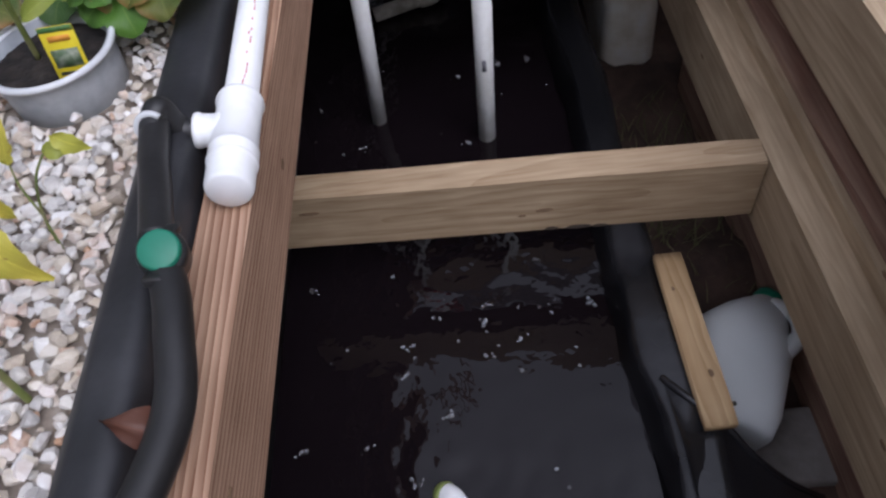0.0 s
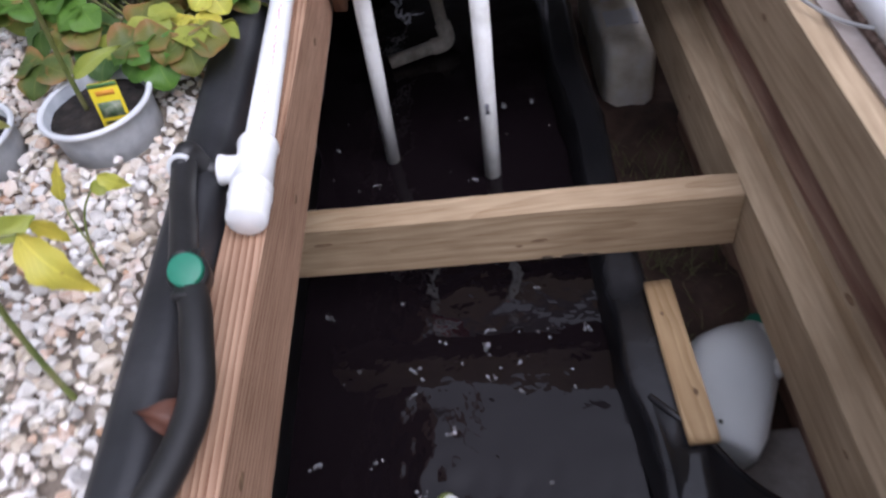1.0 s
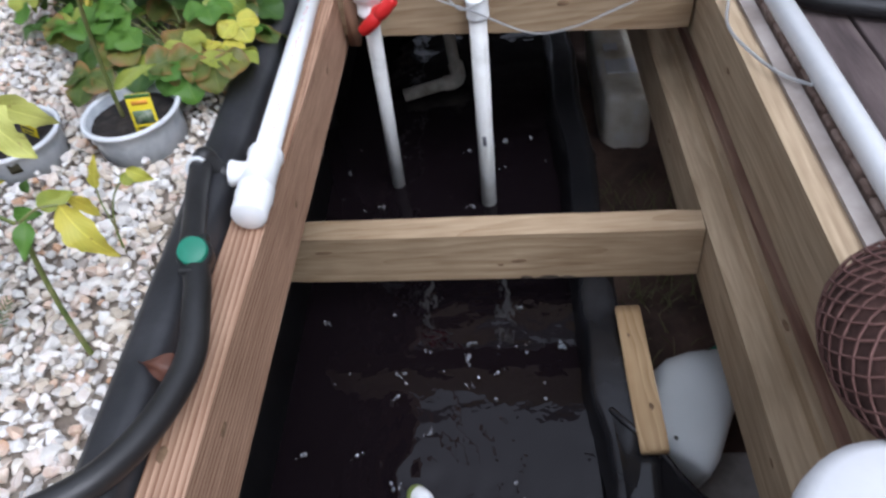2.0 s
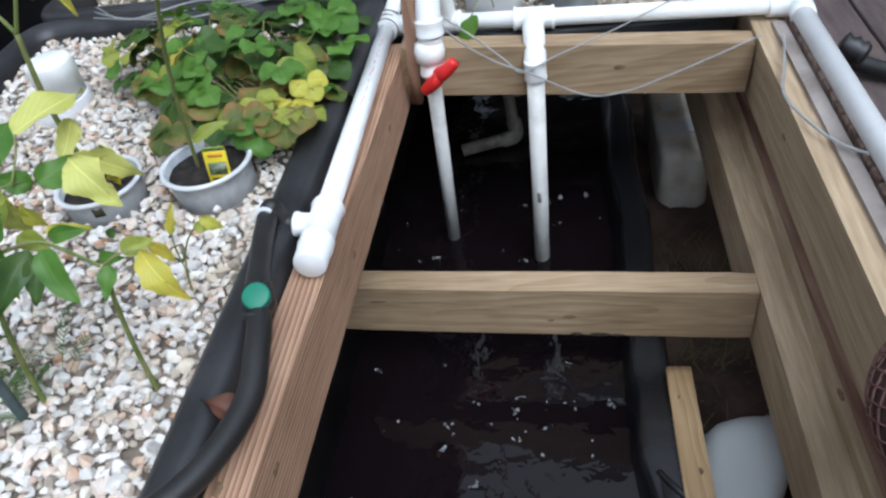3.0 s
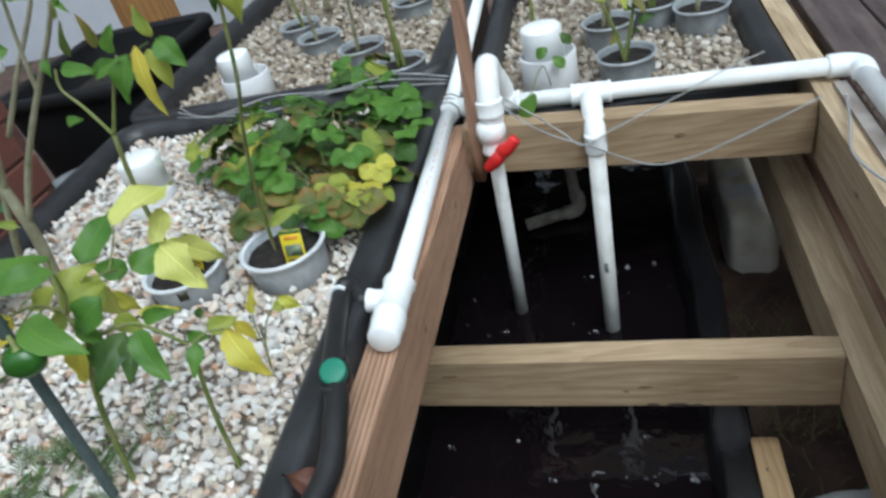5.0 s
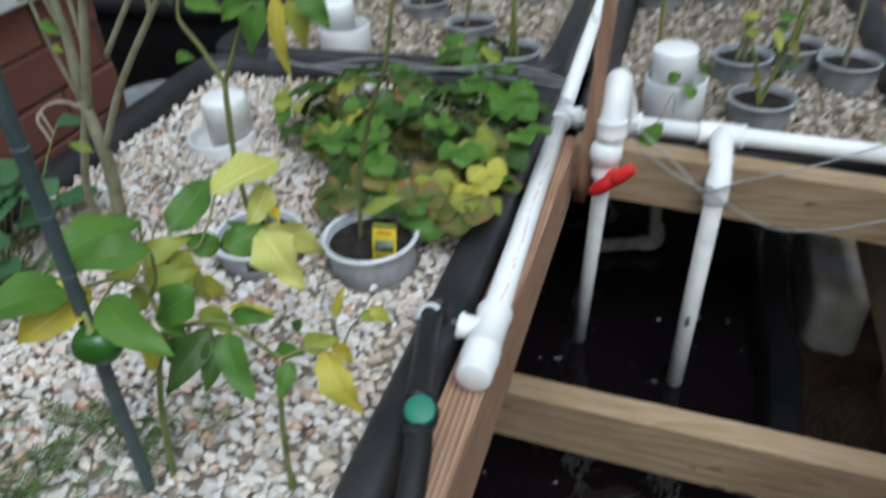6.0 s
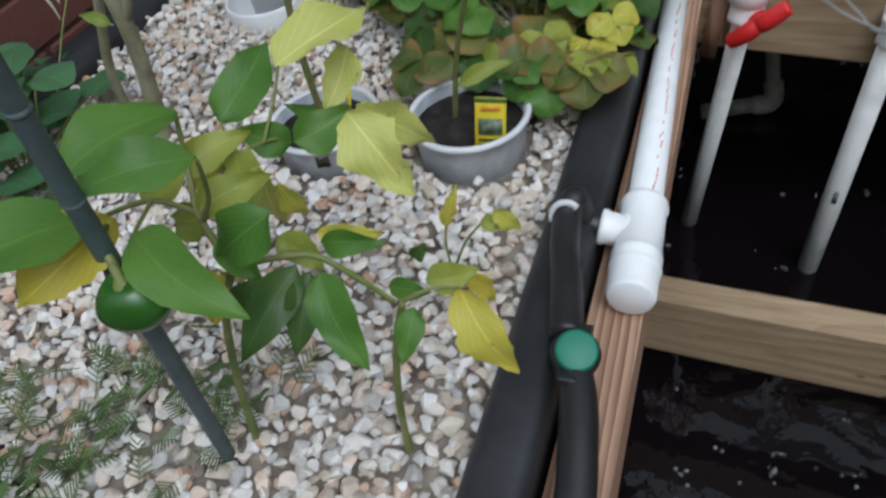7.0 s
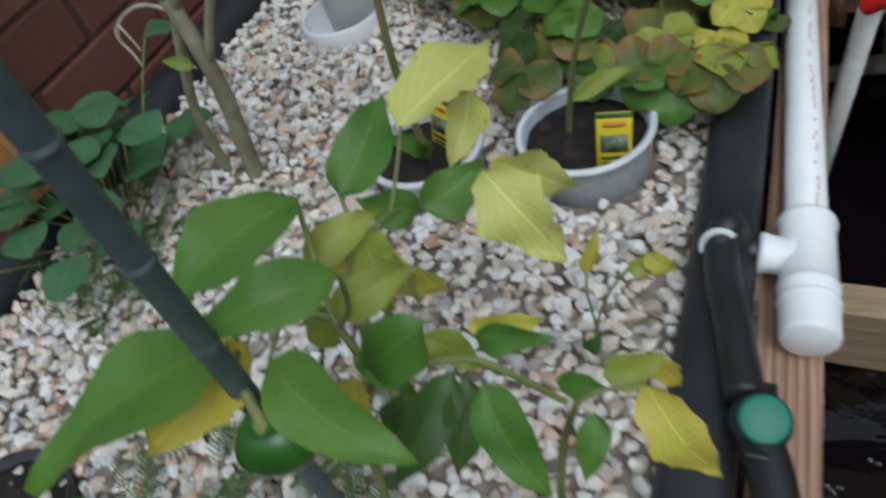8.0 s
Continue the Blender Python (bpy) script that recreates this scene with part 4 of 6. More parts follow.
# ---- pots and standpipes ----
def net_pot(x, y, rim_z, r, height, label, tag=False, name="plant_pot", material=None, rim=None):
    pot = thing(name, label, "plant pot", (x, y, rim_z - height), group="pots in the gravel beds")
    h = height
    part("cup", lathe([(0, r * 0.90), (0.001, r * 0.915), (h * 0.55, r * 0.945), (h - 0.008, r * 0.965), (h - 0.006, r * 0.99), (h - 0.002, r * 0.93), (0.004, r * 0.86), (0.004, 0.0)], (0, 0, 0), (0, 0, 1), sides=40), material or M_POT, pot)
    rb = bmesh.new()
    ring = [(r * math.cos(a), r * math.sin(a), h - 0.003) for a in (2 * math.pi * k / 40 for k in range(40))]
    tube(ring + ring[:1], 0.0029, rb, 8, curve=False, caps=False)
    part("rim", rb, rim or M_RIM, pot, "rolled rim flecked with soil")
    sb = bmesh.new()
    bmesh.ops.create_grid(sb, x_segments=18, y_segments=18, size=1)
    for v in sb.verts:
        m = max(abs(v.co.x), abs(v.co.y))
        n2 = math.hypot(v.co.x, v.co.y) or 1
        q = Vector((v.co.x / n2 * m * r * 0.945, v.co.y / n2 * m * r * 0.945, 0))
        q.z = h - 0.013 + 0.003 * noise.noise(q * 60 + Vector((x, y, 0)) * 9) + 0.0015 * noise.noise(q * 200)
        v.co = q
    part("soil", sb, M_SOIL, pot, "dark crumbly potting soil")
    return pot


def plant_tag(parent, at, turn, lean=12):
    m = Matrix.Translation(at) @ Matrix.Rotation(radians(turn), 4, "Z") @ Matrix.Rotation(radians(-lean), 4, "X")
    t = part("tag", box(-0.0135, 0.0135, -0.0006, 0.0006, -0.006, 0.044, 0.0004, seg=1), M_TAG, parent, "yellow printed plant tag")
    t.matrix_local = m @ Matrix.Rotation(radians(5), 4, "Y") @ Matrix.Scale(0.95, 4)
    for nm, x0, x1, z0, z1, ma in (("picture", -0.0105, 0.0105, 0.008, 0.024, M_TAG_PIC), ("green_band", -0.0133, 0.0133, 0.0395, 0.0438, M_TAG_GREEN), ("print", -0.0085, 0.0085, 0.031, 0.036, M_TAG_ORANGE), ("print", -0.010, 0.010, 0.0015, 0.0040, M_TAG_BAR), ("print", -0.009, 0.007, -0.003, -0.0014, M_TAG_BAR)):
        part(nm, box(x0, x1, -0.0010, -0.0006, z0, z1, 0), ma, t)
    return t


pot_a = net_pot(*POT_A, 0.274, 0.0525, 0.046, "pale plastic pot of dark soil with a yellow plant tag")
plant_tag(pot_a, (0.028, -0.030, 0.037), 12, 7)
pot_b = net_pot(*POT_B, 0.268, 0.050, 0.042, "pale plastic pot of soil under the pepper leaves")
plant_tag(pot_b, (0.012, 0.012, 0.034), -25)
part("print", box(-0.006, 0.006, -0.0005, 0.0005, -0.006, 0.006, 0), M_TAG_BAR, pot_b).matrix_local = Matrix.Translation((0.016, -0.0445, 0.026)) @ Matrix.Rotation(radians(20), 4, "Z")
for x, y, z, r in ((-0.050, 0.562, 0.268, 0.047), (-0.163, 0.692, 0.268, 0.047), (-0.296, 0.812, 0.268, 0.047), (-0.385, 0.93, 0.268, 0.047), (-0.10, 0.95, 0.268, 0.045), (-0.25, 1.12, 0.268, 0.045)):
    net_pot(x, y, z - 0.014, r + 0.002, 0.058, "grey plastic pot of soil with a bare stem in far gravel", material=M_POT_DULL, rim=M_POT)
for x, y, z, r in ((0.366, 0.560, 0.204, 0.050), (0.340, 0.736, 0.204, 0.050), (0.512, 0.733, 0.205, 0.050), (0.430, 0.800, 0.204, 0.048), (0.180, 1.11, 0.204, 0.05), (0.295, 1.155, 0.204, 0.05)):
    net_pot(x, y - 0.045, z + 0.012, r, 0.062, "grey plastic pot of soil behind the pond opening", material=M_POT_DULL, rim=M_POT)


def standpipe(x, y, z, tall, label, guard=0.024, bell=0.027, ox=0.016, oy=0.004):
    s = thing("bell_siphon", label, "standpipe", (x, y, z), group="bell siphons")
    part("guard", lathe([(-0.03, 0.050), (guard - 0.0025, 0.050), (guard, 0.0485), (guard, 0.0465), (guard - 0.0025, 0.0455), (-0.005, 0.0455), (-0.005, 0.0)], (0, 0, 0), (0, 0, 1), sides=44), M_WHITE_PAINT, s, "wide open white guard pipe")
    part("bell", lathe([(-0.02, bell - 0.001), (tall * 0.60, bell - 0.001), (tall * 0.61, bell), (tall - 0.006, bell), (tall - 0.002, bell - 0.0015), (tall, bell - 0.005), (tall + 0.0008, 0.0)], (ox, oy, 0), (ox, oy, 1), sides=40), M_PVC, s, "white bell pipe with a domed cap")
    return s


standpipe(*STAND, GRAVEL, 0.076, "white capped standpipe in a wide guard ring, set in gravel", 0.019, 0.0335, 0.014, 0.006)
standpipe(-0.392, 0.600, 0.222, 0.092, "white capped standpipe of the second gravel bed", 0.046, 0.034, -0.010, -0.002)
standpipe(0.232, 0.515, 0.174, 0.113, "white capped standpipe in a tall guard pipe behind the pond opening", 0.066, 0.036, -0.006, 0.004)


# ---- plants in the near bed ----
FACE = (0.25, -0.75, 0.6)


def stems(parent, runs, material=M_STEM, name="stem"):
    thin = 0.78 if material is M_STEM else 1.0
    for k, (pts, r0, r1) in enumerate(runs):
        part(name, tube(pts, r0 * thin, sides=9, r_end=r1 * thin, n=5), material, parent)


def leaves(parent, rows):
    for k, (b, t, w, m, kw) in enumerate(rows):
        kw = dict(kw)
        kw.setdefault("seed", k * 7 + 3)
        leaf(parent, b, t, w, m, **kw)


pepper = thing("pepper_plant", "young pepper plant with green and yellowing leaves and one green fruit", "pepper plant", (0.003, -0.001, -0.006), group="pepper plants")
stems(pepper, [
    ([(-0.128, -0.368, 0.225), (-0.116, -0.366, 0.30), (-0.098, -0.364, 0.37), (-0.078, -0.362, 0.413)], 0.0036, 0.0026),
    ([(-0.078, -0.362, 0.413), (-0.085, -0.358, 0.428), (-0.090, -0.354, 0.441), (-0.098, -0.340, 0.455), (-0.114, -0.318, 0.464)], 0.0026, 0.0014),
    ([(-0.088, -0.356, 0.436), (-0.075, -0.358, 0.455), (-0.066, -0.363, 0.480)], 0.0018, 0.0012),
    ([(-0.078, -0.362, 0.413), (-0.058, -0.357, 0.418), (-0.038, -0.351, 0.418), (-0.020, -0.348, 0.402), (-0.006, -0.347, 0.388)], 0.0022, 0.0018),
    ([(-0.090, -0.354, 0.439), (-0.104, -0.362, 0.452), (-0.113, -0.380, 0.458)], 0.0020, 0.0014),
    ([(-0.104, -0.362, 0.452), (-0.098, -0.375, 0.455), (-0.096, -0.384, 0.455)], 0.0014, 0.0010),
    ([(-0.092, -0.350, 0.440), (-0.104, -0.310, 0.432), (-0.118, -0.288, 0.438)], 0.0018, 0.0012),
    ([(-0.108, -0.385, 0.458), (-0.103, -0.394, 0.460), (-0.097, -0.400, 0.449)], 0.0016, 0.0030),
    ([(-0.104, -0.310, 0.432), (-0.098, -0.285, 0.425), (-0.092, -0.272, 0.417)], 0.0014, 0.0010),
    ([(-0.098, -0.285, 0.425), (-0.096, -0.268, 0.440), (-0.093, -0.258, 0.455)], 0.0014, 0.0010),
])
leaves(pepper, [
    ((-0.114, -0.316, 0.465), (-0.146, -0.380, 0.463), 0.040, M_LEAF, dict(up=(0.1, -0.3, 0.9), sag=0.25)),
    ((-0.064, -0.364, 0.483), (-0.108, -0.395, 0.480), 0.024, M_LEAF, dict(up=(0.1, -0.5, 0.8), sag=0.35)),
    ((-0.120, -0.287, 0.438), (-0.112, -0.236, 0.456), 0.032, M_LEAF, dict(up=FACE, sag=0.1)),
    ((-0.095, -0.258, 0.455), (-0.070, -0.186, 0.458), 0.040, M_LEAF_PALE, dict(up=(0.1, -0.4, 0.9), wave=0.10, sag=0.1)),
    ((-0.080, -0.207, 0.436), (-0.087, -0.240, 0.412), 0.024, M_LEAF_PALE, dict(up=FACE, wave=0.12)),
    ((-0.060, -0.258, 0.429), (-0.022, -0.274, 0.388), 0.036, M_LEAF_PALE, dict(up=FACE, wave=0.12, sag=0.2)),
    ((-0.058, -0.250, 0.428), (-0.030, -0.219, 0.380), 0.024, M_LEAF_PALE, dict(up=FACE, wave=0.12)),
    ((-0.089, -0.274, 0.417), (-0.114, -0.284, 0.432), 0.022, M_LEAF, dict(up=FACE, sag=0.1)),
    ((-0.091, -0.270, 0.414), (-0.066, -0.243, 0.421), 0.028, M_LEAF, dict(up=FACE, sag=0.1)),
    ((-0.100, -0.305, 0.436), (-0.080, -0.336, 0.415), 0.026, M_LEAF_YG, dict(up=FACE)),
    ((-0.079, -0.316, 0.437), (-0.090, -0.305, 0.384), 0.022, M_LEAF_PALE, dict(up=FACE, wave=0.15)),
    ((-0.074, -0.314, 0.425), (-0.070, -0.305, 0.392), 0.014, M_LEAF_Y, dict(up=FACE)),
    ((-0.116, -0.330, 0.440), (-0.090, -0.300, 0.445), 0.020, M_LEAF_YG, dict(up=FACE)),
    ((-0.086, -0.352, 0.436), (-0.118, -0.346, 0.424), 0.022, M_LEAF_YG, dict(up=FACE)),
    ((-0.043, -0.337, 0.411), (-0.010, -0.336, 0.415), 0.015, M_LEAF, dict(up=FACE)),
    ((-0.046, -0.334, 0.414), (-0.018, -0.318, 0.404), 0.016, M_LEAF_Y, dict(up=FACE)),
    ((-0.060, -0.345, 0.420), (-0.040, -0.345, 0.402), 0.018, M_LEAF_YG, dict(up=FACE)),
    ((-0.046, -0.358, 0.450), (-0.076, -0.370, 0.428), 0.030, M_LEAF, dict(up=FACE, sag=0.2)),
    ((-0.045, -0.357, 0.416), (-0.061, -0.398, 0.390), 0.024, M_LEAF_DARK, dict(up=(0.5, -0.6, 0.6), sag=0.15)),
    ((-0.040, -0.356, 0.412), (-0.040, -0.386, 0.386), 0.020, M_LEAF_DARK, dict(up=(0.5, -0.6, 0.6))),
    ((-0.030, -0.362, 0.420), (-0.003, -0.385, 0.386), 0.024, M_LEAF, dict(up=FACE, sag=0.15)),
    ((-0.095, -0.385, 0.456), (-0.037, -0.402, 0.435), 0.030, M_LEAF, dict(up=(0.0, -0.5, 0.85), sag=0.2)),
    ((-0.112, -0.382, 0.459), (-0.160, -0.449, 0.455), 0.040, M_LEAF, dict(up=(-0.1, -0.3, 0.9), sag=0.35)),
    ((-0.108, -0.380, 0.458), (-0.136, -0.424, 0.442), 0.034, M_LEAF_HALF, dict(up=FACE, sag=0.2)),
    ((-0.090, -0.362, 0.408), (-0.096, -0.370, 0.376), 0.020, M_LEAF_Y, dict(up=FACE)),
    ((-0.066, -0.360, 0.404), (-0.074, -0.366, 0.372), 0.014, M_LEAF_YG, dict(up=FACE)),
    ((-0.060, -0.372, 0.420), (-0.066, -0.378, 0.396), 0.018, M_LEAF_DARK, dict(up=FACE)),
    ((-0.090, -0.354, 0.441), (-0.062, -0.330, 0.446), 0.020, M_LEAF_YG, dict(up=FACE, wave=0.12)),
    ((-0.098, -0.342, 0.452), (-0.128, -0.350, 0.440), 0.018, M_LEAF_YG, dict(up=FACE, wave=0.12)),
    ((-0.078, -0.362, 0.413), (-0.088, -0.352, 0.388), 0.018, M_LEAF_PALE, dict(up=FACE, wave=0.14)),
    ((-0.084, -0.360, 0.425), (-0.058, -0.366, 0.410), 0.016, M_LEAF, dict(up=FACE)),
    ((-0.104, -0.310, 0.432), (-0.126, -0.322, 0.420), 0.016, M_LEAF_Y, dict(up=FACE, wave=0.12)),
])
fb = bmesh.new()
c = Vector((-0.0905, -0.404, 0.437))
bmesh.ops.create_uvsphere(fb, u_segments=28, v_segments=18, radius=1)
for v in fb.verts:
    a = math.atan2(v.co.y, v.co.x)
    lobe = 1 + 0.11 * math.cos(3 * a + 0.5) * (1 - abs(v.co.z)) - 0.18 * max(0, v.co.z - 0.75)
    v.co = c + Vector((v.co.x * 0.0148 * lobe, v.co.y * 0.0148 * lobe, v.co.z * 0.0145 - (0.004 if v.co.z > 0.93 else 0)))
part("fruit", fb, M_PEPPER, pepper, "glossy lobed green bell pepper")
part("calyx", lathe([(0, 0.0018), (0.006, 0.0022), (0.010, 0.0065), (0.0115, 0.005)], (-0.0965, -0.4005, 0.453), (-0.092, -0.4045, 0.441), sides=14), M_STEM, pepper, "pale green fruit stalk")

seedling = thing("pepper_plant", "small pepper seedling with drooping yellow-edged leaves", "pepper plant", (0.007, -0.001, -0.004), group="pepper plants")
stems(seedling, [
    ([(-0.031, -0.348, 0.225), (-0.026, -0.347, 0.29), (-0.016, -0.347, 0.35), (-0.005, -0.347, 0.388)], 0.0032, 0.0022),
    ([(-0.005, -0.347, 0.388), (0.008, -0.342, 0.394), (0.020, -0.336, 0.391)], 0.0014, 0.0010),
])
leaves(seedling, [
    ((-0.016, -0.338, 0.386), (0.006, -0.338, 0.386), 0.013, M_LEAF, dict(up=FACE)),
    ((0.004, -0.353, 0.393), (0.002, -0.373, 0.374), 0.015, M_LEAF, dict(up=FACE)),
    ((0.020, -0.336, 0.391), (0.049, -0.347, 0.347), 0.025, M_LEAF_Y, dict(up=FACE, sag=0.25, wave=0.1)),
    ((0.003, -0.335, 0.391), (0.026, -0.323, 0.391), 0.018, M_LEAF_YG, dict(up=FACE)),
    ((0.018, -0.322, 0.386), (0.030, -0.318, 0.360), 0.012, M_LEAF_Y, dict(up=FACE)),
    ((-0.004, -0.330, 0.400), (0.003, -0.327, 0.408), 0.009, M_LEAF_DARK, dict(up=FACE)),
])
sprout = thing("pepper_plant", "thin pepper sprout with three pale yellow leaves", "pepper plant", (0, 0, 0), group="pepper plants")
stems(sprout, [
    ([(-0.030, -0.235, 0.228), (-0.026, -0.232, 0.265), (-0.016, -0.226, 0.295), (-0.004, -0.218, 0.310)], 0.0016, 0.0009),
    ([(-0.026, -0.232, 0.265), (-0.030, -0.226, 0.290), (-0.030, -0.220, 0.305)], 0.0012, 0.0008),
])
leaves(sprout, [
    ((-0.031, -0.221, 0.304), (-0.022, -0.211, 0.334), 0.011, M_LEAF_Y, dict(up=FACE)),
    ((-0.006, -0.219, 0.310), (0.012, -0.214, 0.306), 0.013, M_LEAF_YG, dict(up=FACE)),
    ((0.004, -0.216, 0.320), (0.020, -0.210, 0.300), 0.014, M_LEAF_Y, dict(up=FACE)),
])

# the tall stem in the second pot
tall = thing("pepper_plant", "tall pepper stem in a pot, forked, with hanging leaves", "pepper plant", (0, 0, 0), group="pepper plants")
stems(tall, [
    ([(-0.203, -0.072, 0.250), (-0.192, -0.092, 0.33), (-0.178, -0.108, 0.40), (-0.165, -0.112, 0.471)], 0.0042, 0.0034),
    ([(-0.165, -0.112, 0.471), (-0.183, -0.110, 0.504), (-0.199, -0.108, 0.527), (-0.195, -0.106, 0.547)], 0.0030, 0.0016),
    ([(-0.165, -0.112, 0.471), (-0.150, -0.110, 0.499), (-0.136, -0.109, 0.525), (-0.118, -0.110, 0.550)], 0.0030, 0.0014),
    ([(-0.136, -0.109, 0.525), (-0.110, -0.108, 0.545), (-0.080, -0.108, 0.556)], 0.0014, 0.0010),
], M_STEM)
leaves(tall, [
    ((-0.186, -0.110, 0.546), (-0.143, -0.114, 0.540), 0.018, M_LEAF, dict(up=FACE)),
    ((-0.153, -0.110, 0.535), (-0.112, -0.116, 0.546), 0.022, M_LEAF, dict(up=FACE)),
    ((-0.106, -0.110, 0.549), (-0.124, -0.118, 0.503), 0.026, M_LEAF, dict(up=FACE, sag=0.2)),
    ((-0.094, -0.110, 0.556), (-0.092, -0.118, 0.482), 0.017, M_LEAF_Y, dict(up=FACE)),
    ((-0.086, -0.106, 0.549), (-0.076, -0.110, 0.507), 0.022, M_LEAF_YG, dict(up=FACE)),
    ((-0.070, -0.110, 0.558), (-0.046, -0.116, 0.528), 0.026, M_LEAF, dict(up=FACE, sag=0.2)),
    ((-0.124, -0.110, 0.553), (-0.108, -0.110, 0.580), 0.018, M_LEAF, dict(up=FACE)),
    ((-0.074, -0.108, 0.560), (-0.080, -0.106, 0.592), 0.014, M_LEAF_YG, dict(up=FACE)),
    ((-0.137, -0.108, 0.560), (-0.140, -0.108, 0.595), 0.012, M_LEAF_RUST, dict(up=FACE)),
    ((-0.170, -0.108, 0.556), (-0.160, -0.108, 0.592), 0.010, M_LEAF_RUST, dict(up=FACE)),
    ((-0.216, -0.106, 0.490), (-0.190, -0.112, 0.494), 0.013, M_LEAF, dict(up=FACE)),
])
for b, t, w, m in (((-0.196, -0.075, 0.262), (-0.222, -0.098, 0.300), 0.02, M_LEAF), ((-0.200, -0.072, 0.262), (-0.182, -0.100, 0.290), 0.022, M_LEAF_DARK)):
    leaf(tall, b, t, w, m, up=FACE)

tagged_plant = thing("pepper_plant", "pepper stem in the tagged pot with long hanging leaves on top", "pepper plant", (0, 0, 0), group="pepper plants")
stems(tagged_plant, [
    ([(-0.085, -0.048, 0.258), (-0.070, -0.062, 0.33), (-0.042, -0.090, 0.41), (-0.012, -0.120, 0.47), (0.013, -0.143, 0.515), (0.026, -0.146, 0.572), (0.034, -0.146, 0.62)], 0.0031, 0.0020),
], M_STEM)
leaves(tagged_plant, [
    ((0.045, -0.146, 0.630), (0.042, -0.150, 0.566), 0.030, M_LEAF_YG, dict(up=FACE, sag=0.1)),
    ((0.036, -0.144, 0.632), (0.022, -0.146, 0.580), 0.022, M_LEAF_DARK, dict(up=FACE)),
    ((0.020, -0.144, 0.640), (-0.016, -0.148, 0.618), 0.026, M_LEAF_YG, dict(up=FACE)),
    ((0.030, -0.143, 0.650), (0.030, -0.148, 0.620), 0.016, M_LEAF_Y, dict(up=FACE)),
    ((-0.075, -0.055, 0.300), (-0.030, -0.030, 0.312), 0.016, M_LEAF_YG, dict(up=FACE)),
])

# old woody plant by the outer rim
shrub = thing("tomato_shrub", "old woody grey-green plant, many thin stems and sparse leaves", "shrub", (0, 0, 0))
stems(shrub, [
    ([(-0.392, -0.083, 0.225), (-0.384, -0.083, 0.27), (-0.371, -0.083, 0.34), (-0.370, -0.083, 0.396), (-0.372, -0.083, 0.425)], 0.0088, 0.0065),
    ([(-0.430, -0.076, 0.225), (-0.424, -0.078, 0.30), (-0.400, -0.080, 0.36), (-0.375, -0.082, 0.41)], 0.0050, 0.0045),
    ([(-0.372, -0.083, 0.425), (-0.361, -0.083, 0.491), (-0.357, -0.083, 0.541), (-0.330, -0.083, 0.605), (-0.302, -0.083, 0.690)], 0.0062, 0.0028),
    ([(-0.371, -0.083, 0.413), (-0.342, -0.085, 0.481), (-0.315, -0.086, 0.549), (-0.283, -0.086, 0.61), (-0.245, -0.086, 0.69)], 0.0055, 0.0026),
    ([(-0.370, -0.083, 0.36), (-0.320, -0.080, 0.44), (-0.253, -0.080, 0.52), (-0.201, -0.080, 0.578), (-0.140, -0.080, 0.66)], 0.0045, 0.0020),
    ([(-0.318, -0.084, 0.478), (-0.264, -0.082, 0.542), (-0.202, -0.082, 0.608), (-0.180, -0.08, 0.65)], 0.0032, 0.0016),
    ([(-0.357, -0.083, 0.541), (-0.350, -0.07, 0.60), (-0.36, -0.06, 0.66)], 0.0026, 0.0014),
], M_BARK)
M_WITHERED = mat("withered_shoot", ((0.34, 0.30, 0.22), (0.50, 0.46, 0.37)), 60, 0.85, 0.3, 200)
stems(shrub, [
    ([(-0.371, -0.083, 0.412), (-0.398, -0.084, 0.421), (-0.424, -0.085, 0.414), (-0.441, -0.086, 0.402)], 0.0018, 0.0014),
    ([(-0.441, -0.086, 0.402), (-0.444, -0.087, 0.392), (-0.438, -0.088, 0.380), (-0.437, -0.088, 0.366)], 0.0020, 0.0009),
    ([(-0.436, -0.086, 0.406), (-0.431, -0.087, 0.394), (-0.427, -0.088, 0.382)], 0.0015, 0.0008),
    ([(-0.384, -0.083, 0.360), (-0.398, -0.085, 0.364), (-0.408, -0.087, 0.366)], 0.0010, 0.0007),
], M_WITHERED, "withered_shoot")
BOUGHS = [
    [(-0.370, -0.083, 0.40), (-0.392, -0.078, 0.48), (-0.405, -0.072, 0.56), (-0.425, -0.068, 0.66)],
    [(-0.361, -0.083, 0.49), (-0.378, -0.080, 0.55), (-0.395, -0.082, 0.62), (-0.400, -0.08, 0.69)],
    [(-0.342, -0.085, 0.481), (-0.335, -0.088, 0.56), (-0.338, -0.09, 0.63), (-0.325, -0.09, 0.70)],
    [(-0.315, -0.086, 0.549), (-0.300, -0.088, 0.60), (-0.292, -0.09, 0.66)],
    [(-0.253, -0.080, 0.52), (-0.240, -0.084, 0.57), (-0.222, -0.088, 0.63), (-0.215, -0.09, 0.69)],
    [(-0.330, -0.083, 0.605), (-0.345, -0.086, 0.65), (-0.35, -0.088, 0.70)],
    [(-0.283, -0.086, 0.61), (-0.262, -0.088, 0.64), (-0.255, -0.09, 0.69)],
]
stems(shrub, [(p, 0.0028, 0.0012) for p in BOUGHS], M_BARK, "twig")
rnd = random.Random(41)
